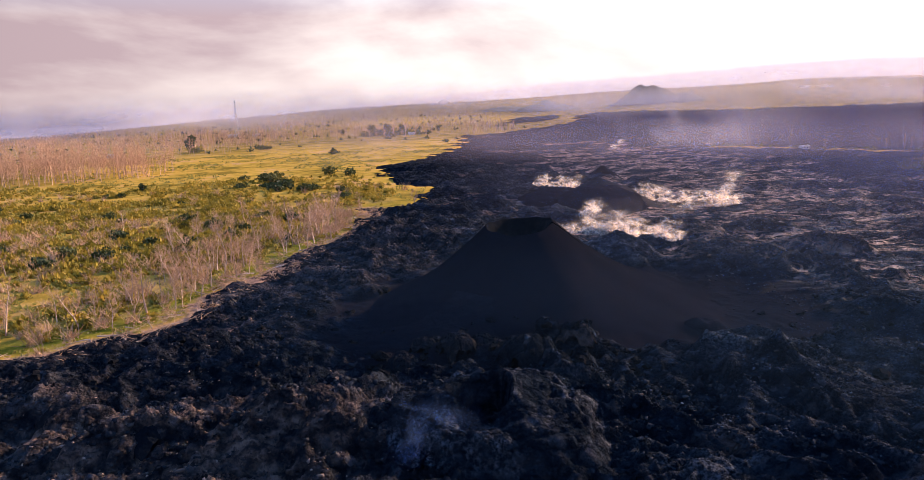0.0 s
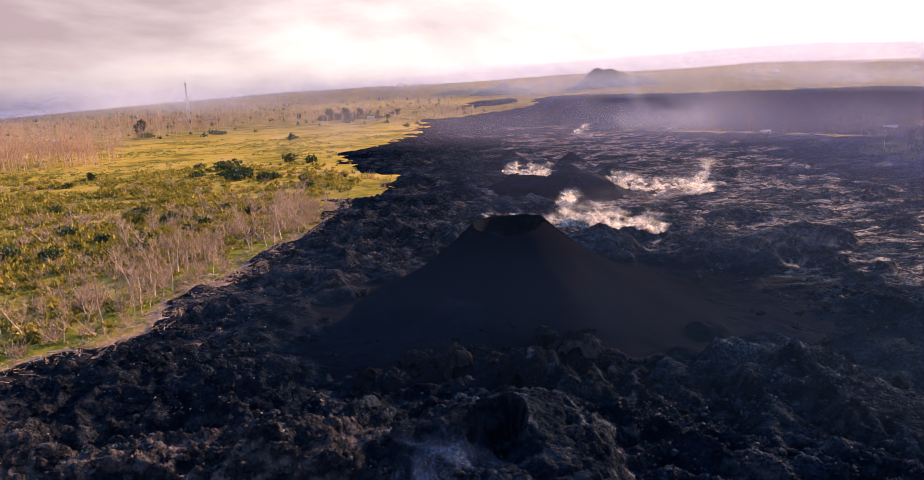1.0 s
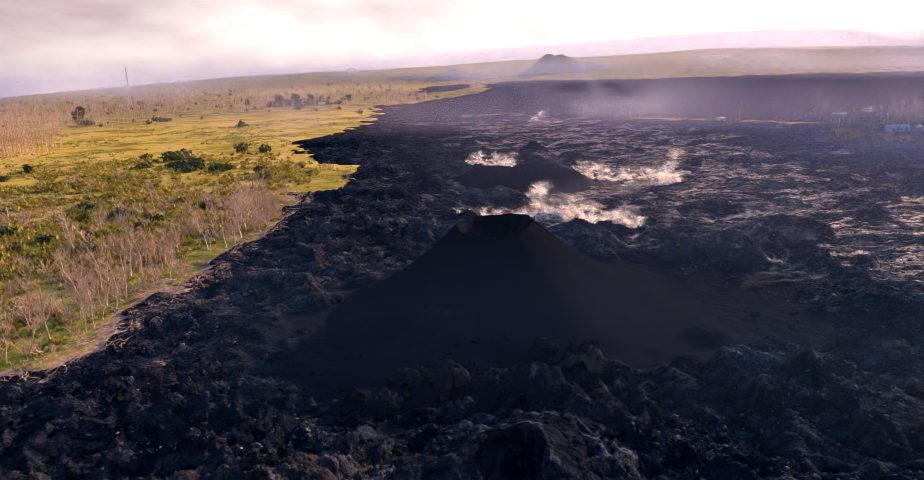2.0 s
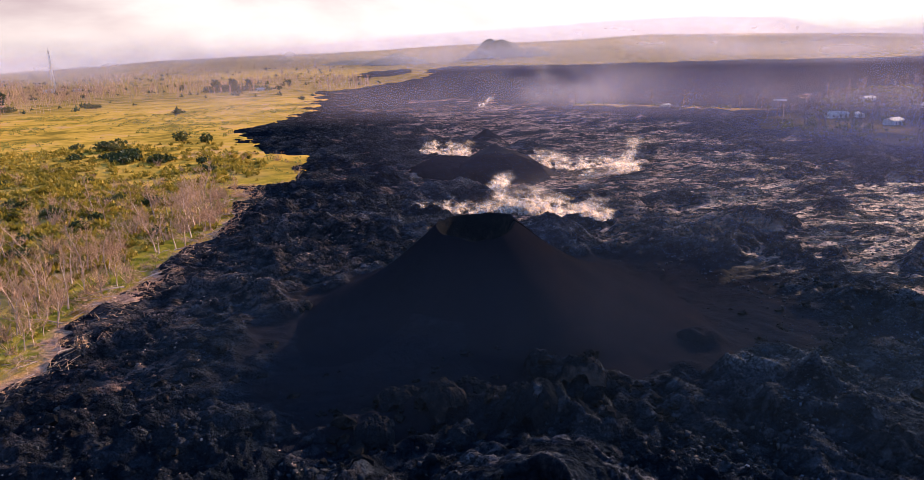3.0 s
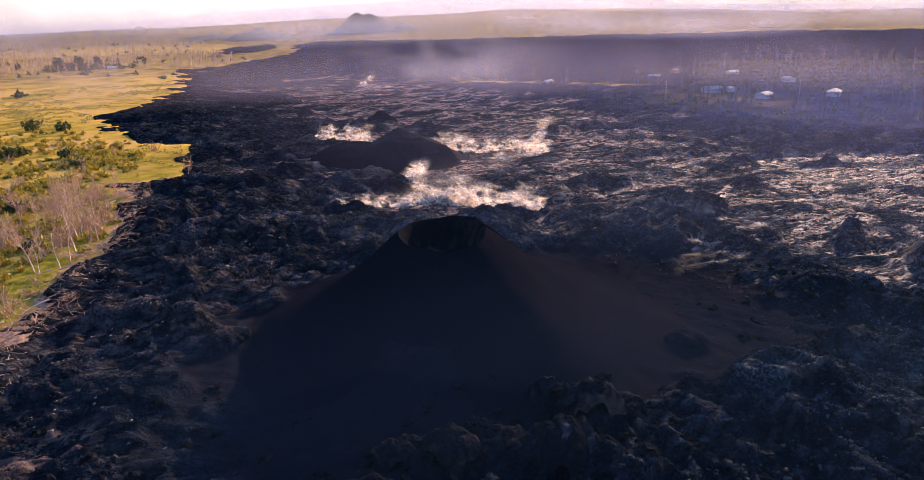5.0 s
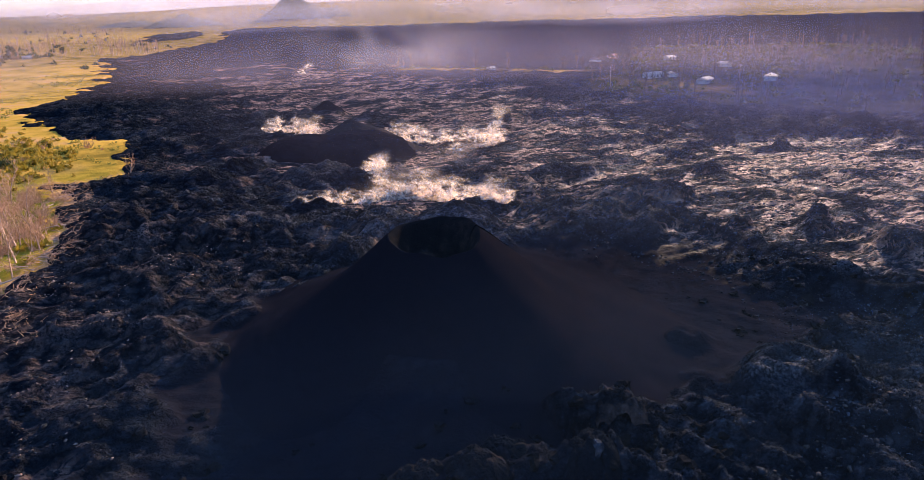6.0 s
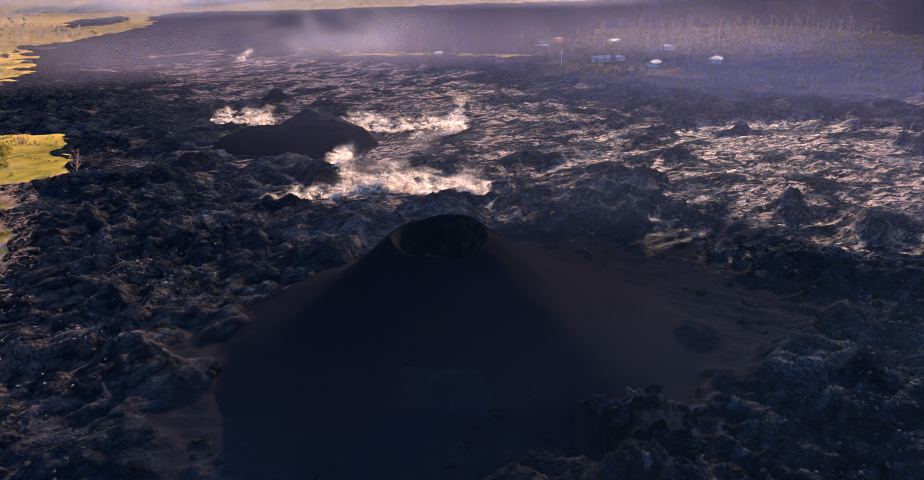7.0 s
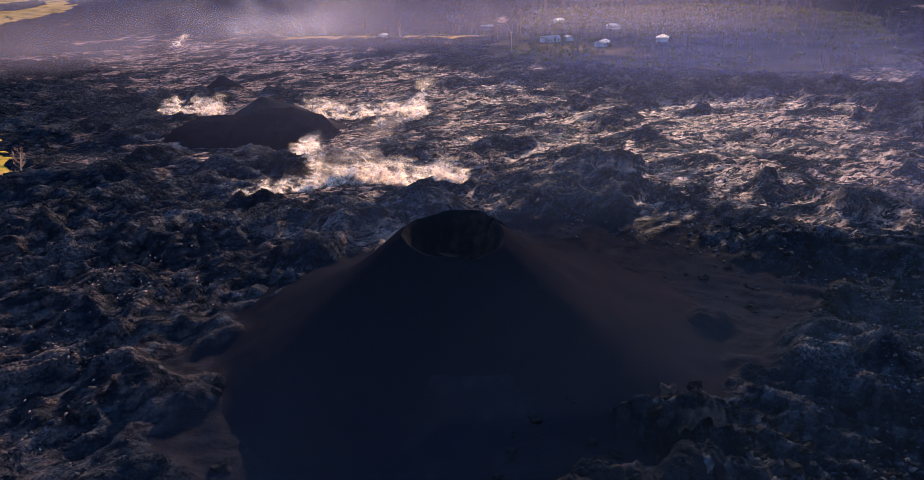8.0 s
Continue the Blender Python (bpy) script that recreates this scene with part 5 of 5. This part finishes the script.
# ---- rubble ----
def rubble_material():
    m = material("rubble", [(0.010, 0.013, 0.018), (0.018, 0.021, 0.027), (0.05, 0.049, 0.052)], scale=1.2, detail=6, rough=(0.8, 0.95), bump=0.15, bump_scale=4.0, spec=0.0)
    nt = m.node_tree
    p = nt.nodes["Principled BSDF"]
    old = p.inputs["Base Color"].links[0].from_socket
    geo = nt.nodes.new("ShaderNodeNewGeometry")
    r = nt.nodes.new("ShaderNodeMapRange")
    r.inputs["From Min"].default_value, r.inputs["From Max"].default_value = 0.8, 1.0
    r.inputs["To Max"].default_value = 0.6
    mix = nt.nodes.new("ShaderNodeMix")
    mix.data_type = "RGBA"
    mix.inputs["B"].default_value = (0.115, 0.090, 0.077, 1)
    nt.links.new(geo.outputs["Random Per Island"], r.inputs["Value"])
    nt.links.new(r.outputs[0], mix.inputs["Factor"])
    nt.links.new(old, mix.inputs["A"])
    nt.links.new(mix.outputs["Result"], p.inputs["Base Color"])
    return m


RUBBLE = rubble_material()


def rubble(name, n, x0, x1, y0, y1, size, seed, label, mat, accept, form=(1.25, 0.95, 0.75), tip=0.7, lift=0.0, along=None):
    """Angular clinker chips lying on the lava, each a rough, turned block. form: its proportions; along: the bearing, in degrees, that long ones keep to."""
    rs = np.random.RandomState(seed)
    x, y = rs.uniform(x0, x1, n), rs.uniform(y0, y1, n)
    ok = accept(x, y) > rs.random_sample(n)
    x, y = x[ok], y[ok]
    n = len(x)
    z = lava_surface(x, y, np.maximum(0.5, 0.0034 * np.hypot(x - HUB[0], y - HUB[1])))[0] + lift
    cube = np.array([[a, b2, c] for c in (-1, 1) for b2 in (-1, 1) for a in (-1, 1)], float)
    quads = np.array([[0, 2, 3, 1], [4, 5, 7, 6], [0, 1, 5, 4], [2, 6, 7, 3], [0, 4, 6, 2], [1, 3, 7, 5]])
    k = cube[None] * rs.uniform(0.55, 1.0, (n, 8, 1)) + rs.normal(0, 0.12, (n, 8, 3))
    k = k * (size * rs.lognormal(0, 0.40, (n, 1, 1))) * rs.uniform(0.45, 1.0, (n, 1, 3)) * np.array(form)
    a, t = rs.uniform(0, 2 * math.pi, (n, 1)) if along is None else np.radians(90 - along) + rs.normal(0, 0.5, (n, 1)), rs.uniform(-tip, tip, (n, 1))
    X = k[:, :, 0] * np.cos(a) - k[:, :, 1] * np.sin(a)
    Y = k[:, :, 0] * np.sin(a) + k[:, :, 1] * np.cos(a)
    Zr = k[:, :, 2] * np.cos(t) - Y * np.sin(t)
    Y = k[:, :, 2] * np.sin(t) + Y * np.cos(t)
    co = np.stack([X + x[:, None], Y + y[:, None], Zr + z[:, None]], -1).reshape(-1, 3)
    F = (quads[None] + (np.arange(n) * 8)[:, None, None]).reshape(-1, 4)
    me = quads_mesh(name, co, F)
    tagged(dressed(name, me, mat), label, "rubble", kind="stuff")


def off_cone(x, y):
    return smooth(46, 62, np.hypot((x - CONE[0] - 7) / 1.15, y - CONE[1])) * (lava_depth(x, y) > 2) * (0.3 + 0.7 * smooth(0.3, 0.6, vnoise(x / 9, y / 9, 88)))


rubble("lava_rubble", 20000, -95, 100, 84, 185, 0.24, 41, "angular black clinker rubble on the lava field", RUBBLE, lambda x, y: off_cone(x, y) * (1 - 0.7 * fresh(x, y)))
rubble("lava_rubble", 9000, -80, 190, 185, 340, 0.30, 42, "black clinker rubble on the lava field", RUBBLE, lambda x, y: off_cone(x, y) * smooth(335, 230, y) * (1 - 0.75 * patch_field(x, y)))


def slab_material(name, colours):
    """Crust paled to stand in for highlights; each slab has a shade of its own."""
    m = material(name, colours[:2], scale=1.6, detail=6, rough=(0.6, 0.85), bump=0.08, bump_scale=5.0, spec=0.0)
    nt = m.node_tree
    p = nt.nodes["Principled BSDF"]
    old = p.inputs["Base Color"].links[0].from_socket
    geo, r, mix = nt.nodes.new("ShaderNodeNewGeometry"), nt.nodes.new("ShaderNodeMapRange"), nt.nodes.new("ShaderNodeMix")
    r.inputs["From Min"].default_value, r.inputs["From Max"].default_value = 0.25, 1.0
    mix.data_type = "RGBA"
    mix.inputs["B"].default_value = (*colours[2], 1)
    nt.links.new(geo.outputs["Random Per Island"], r.inputs["Value"])
    nt.links.new(r.outputs[0], mix.inputs["Factor"])
    nt.links.new(old, mix.inputs["A"])
    nt.links.new(mix.outputs["Result"], p.inputs["Base Color"])
    return m


def clustered(x, y, wide, deep, seed, lo=0.5, hi=0.62):
    return smooth(lo, hi, 0.6 * vnoise(x / wide, y / deep, seed) + 0.4 * vnoise(x * 3 / wide, y * 3 / deep, seed + 1))


# pale chips added in place of bright highlights on the crust
SLAB_PINK = slab_material("slab_pink", [(0.030, 0.026, 0.028), (0.075, 0.057, 0.052), (0.32, 0.215, 0.172)])
SLAB_BLUE = slab_material("slab_blue", [(0.016, 0.021, 0.030), (0.034, 0.042, 0.057), (0.085, 0.096, 0.118)])
CHIP = (1.35, 0.85, 0.5)
rubble("crust_slabs", 26000, -105, -4, 78, 240, 0.17, 51, "broken pinkish crust fragments on black lava", SLAB_PINK, lambda x, y: off_cone(x, y) * clustered(x, y, 12, 7, 91, 0.48, 0.64) * (0.15 + 0.85 * weathered(x, y)), CHIP, 0.8, 0.05, 62)
rubble("crust_slabs", 20000, 28, 150, 80, 215, 0.16, 52, "broken blue-grey crust fragments on black lava", SLAB_BLUE, lambda x, y: off_cone(x, y) * clustered(x, y, 9, 14, 93, 0.48, 0.64) * (1 - crust_tongue(x, y)), CHIP, 0.8, 0.04, 170)


def driftwood():
    """Grey and pinkish broken branches and logs pushed up along the lava's margin."""
    rs = np.random.RandomState(43)
    x, y = rs.uniform(-150, 0, 60000), rs.uniform(120, 360, 60000)
    d = lava_depth(x, y)
    ok = np.abs(d - 1.0) < np.where(rs.random_sample(60000) < 0.75, 3.0, 7.0)
    x, y, d = x[ok][:1500], y[ok][:1500], d[ok][:1500]
    z = np.maximum(ground_z(x, y), lava_surface(x, y, np.full(len(x), 0.6))[0]) + 0.15
    a, ln = rs.uniform(0, 2 * math.pi, len(x)), rs.lognormal(0.3, 0.45, len(x))
    rad = 0.03 + 0.02 * ln
    rows = np.stack([x, y, z, x + ln * np.cos(a), y + ln * np.sin(a), z + rs.uniform(-0.5, 1.1, len(x)), rad, rad * 0.5], 1)
    tagged(dressed("driftwood", quads_mesh("driftwood", *sticks(rows)), TWIG), "broken bleached branches heaped along the lava's margin", "driftwood", kind="stuff")


driftwood()


# ---- loose lava blocks ----
def block_mesh(seed, size):
    rs = random.Random(seed)
    bm = bmesh.new()
    bmesh.ops.create_icosphere(bm, subdivisions=2, radius=1.0)
    for v in bm.verts:
        n = noise.noise(v.co * 1.3 + Vector((seed, 0, 0))) * 0.7 + noise.noise(v.co * 3.1 + Vector((0, seed, 0))) * 0.4
        v.co = v.co * (1 + n)
        v.co = Vector((v.co.x * size, v.co.y * size * rs.uniform(0.75, 0.8), max(v.co.z, -0.35) * size * 0.75))
    me = bpy.data.meshes.new("lava_block")
    bm.to_mesh(me)
    bm.free()
    me.materials.append(SPATTER)
    return me


WORN = material("worn_crust", [(0.006, 0.0078, 0.011), (0.013, 0.0125, 0.014), (0.055, 0.039, 0.034)], scale=0.9, detail=9, rough=(0.75, 0.95), bump=0.6, bump_scale=1.3, spec=0.0, lo=0.36, hi=0.64, object_random=True)


def hummock(x, y, w, h, seed, label):
    """A heaved-up dome of crust: rounded, split by cracks and ragged at its foot."""
    u = np.linspace(-1, 1, 72)
    U, V = np.meshgrid(u, u, indexing="ij")
    a = 0.35 * (vnoise(U * 1.7 + seed, V * 1.7, seed) - 0.5)
    r = np.hypot(U * (1 + a), V * (1 - a)) * (1 + 0.5 * (vnoise(U * 2.3 + seed, V * 2.3 + 7, seed + 1) - 0.5))
    dome = np.clip(1 - r ** 2.4, -0.6, 1)
    cracks = ridge(U * 1.6 + seed, V * 1.6, seed + 2) ** 4
    Z = h * dome + 0.3 * h * (vnoise(U * 3 + seed, V * 3, seed + 3) - 0.5) - 0.22 * h * cracks + 0.45 * lumps(U * w / 1.1, V * w / 1.1, seed + 4) + 0.3 * lumps(U * w / 0.45, V * w / 0.45, seed + 5)
    ob = dressed("lava_hummock", grid_mesh("lava_hummock", U * w, V * w * 0.8, Z), WORN)
    ob.matrix_basis = pose(x, y, float(lava_surface(np.array([x]), np.array([y]), np.array([2.0]))[0][0]) - 0.5 * h, 0, 0, 37 * seed)
    tagged(ob, label, "lava hummock", "heaved lava crust")


for k, (x, y, w, h) in enumerate(((-1.5, 127.5, 4.2, 2.4), (3.5, 129.5, 3.2, 2.0), (-7.0, 131.0, 3.6, 1.6), (11.0, 121.5, 5.0, 2.8), (16.5, 119.0, 4.0, 2.4), (6.5, 116.5, 3.4, 1.8), (21.5, 129.0, 3.6, 2.2), (24.5, 136.0, 2.8, 2.2), (13.0, 111.5, 4.4, 2.0), (-12.0, 124.0, 3.6, 1.6), (-22.0, 98.0, 5.0, 2.0), (-47.0, 93.0, 5.0, 2.0), (-62.0, 103.0, 4.5, 2.0), (28.0, 124.0, 3.2, 1.6))):
    hummock(x, y, w, h, 3 + k, "rounded cracked hummock of brown lava crust")
blocks = [block_mesh(i, s) for i, s in enumerate((0.9, 1.1, 1.3, 0.8, 1.5, 1.0))]
rs = np.random.RandomState(77)
bx = np.concatenate([rs.uniform(-20, 36, 130), rs.uniform(-75, -10, 80), rs.uniform(64, 104, 80)])
by = np.concatenate([rs.normal(126, 7, 130), rs.uniform(105, 185, 80), rs.uniform(112, 175, 80)])
bz = lava_surface(bx, by, np.full(290, 0.5))[0]
for i in range(290):
    ob = new("lava_block", blocks[i % 6])
    ob.matrix_basis = pose(bx[i], by[i], bz[i] - 0.15, rs.uniform(-15, 15), rs.uniform(-15, 15), rs.uniform(0, 360)) @ Matrix.Scale(rs.uniform(0.3, 1.0) ** 1.3 * 1.2, 4)
    tagged(ob, "rough dark block of lava on the rubble", "lava block", "loose lava blocks")
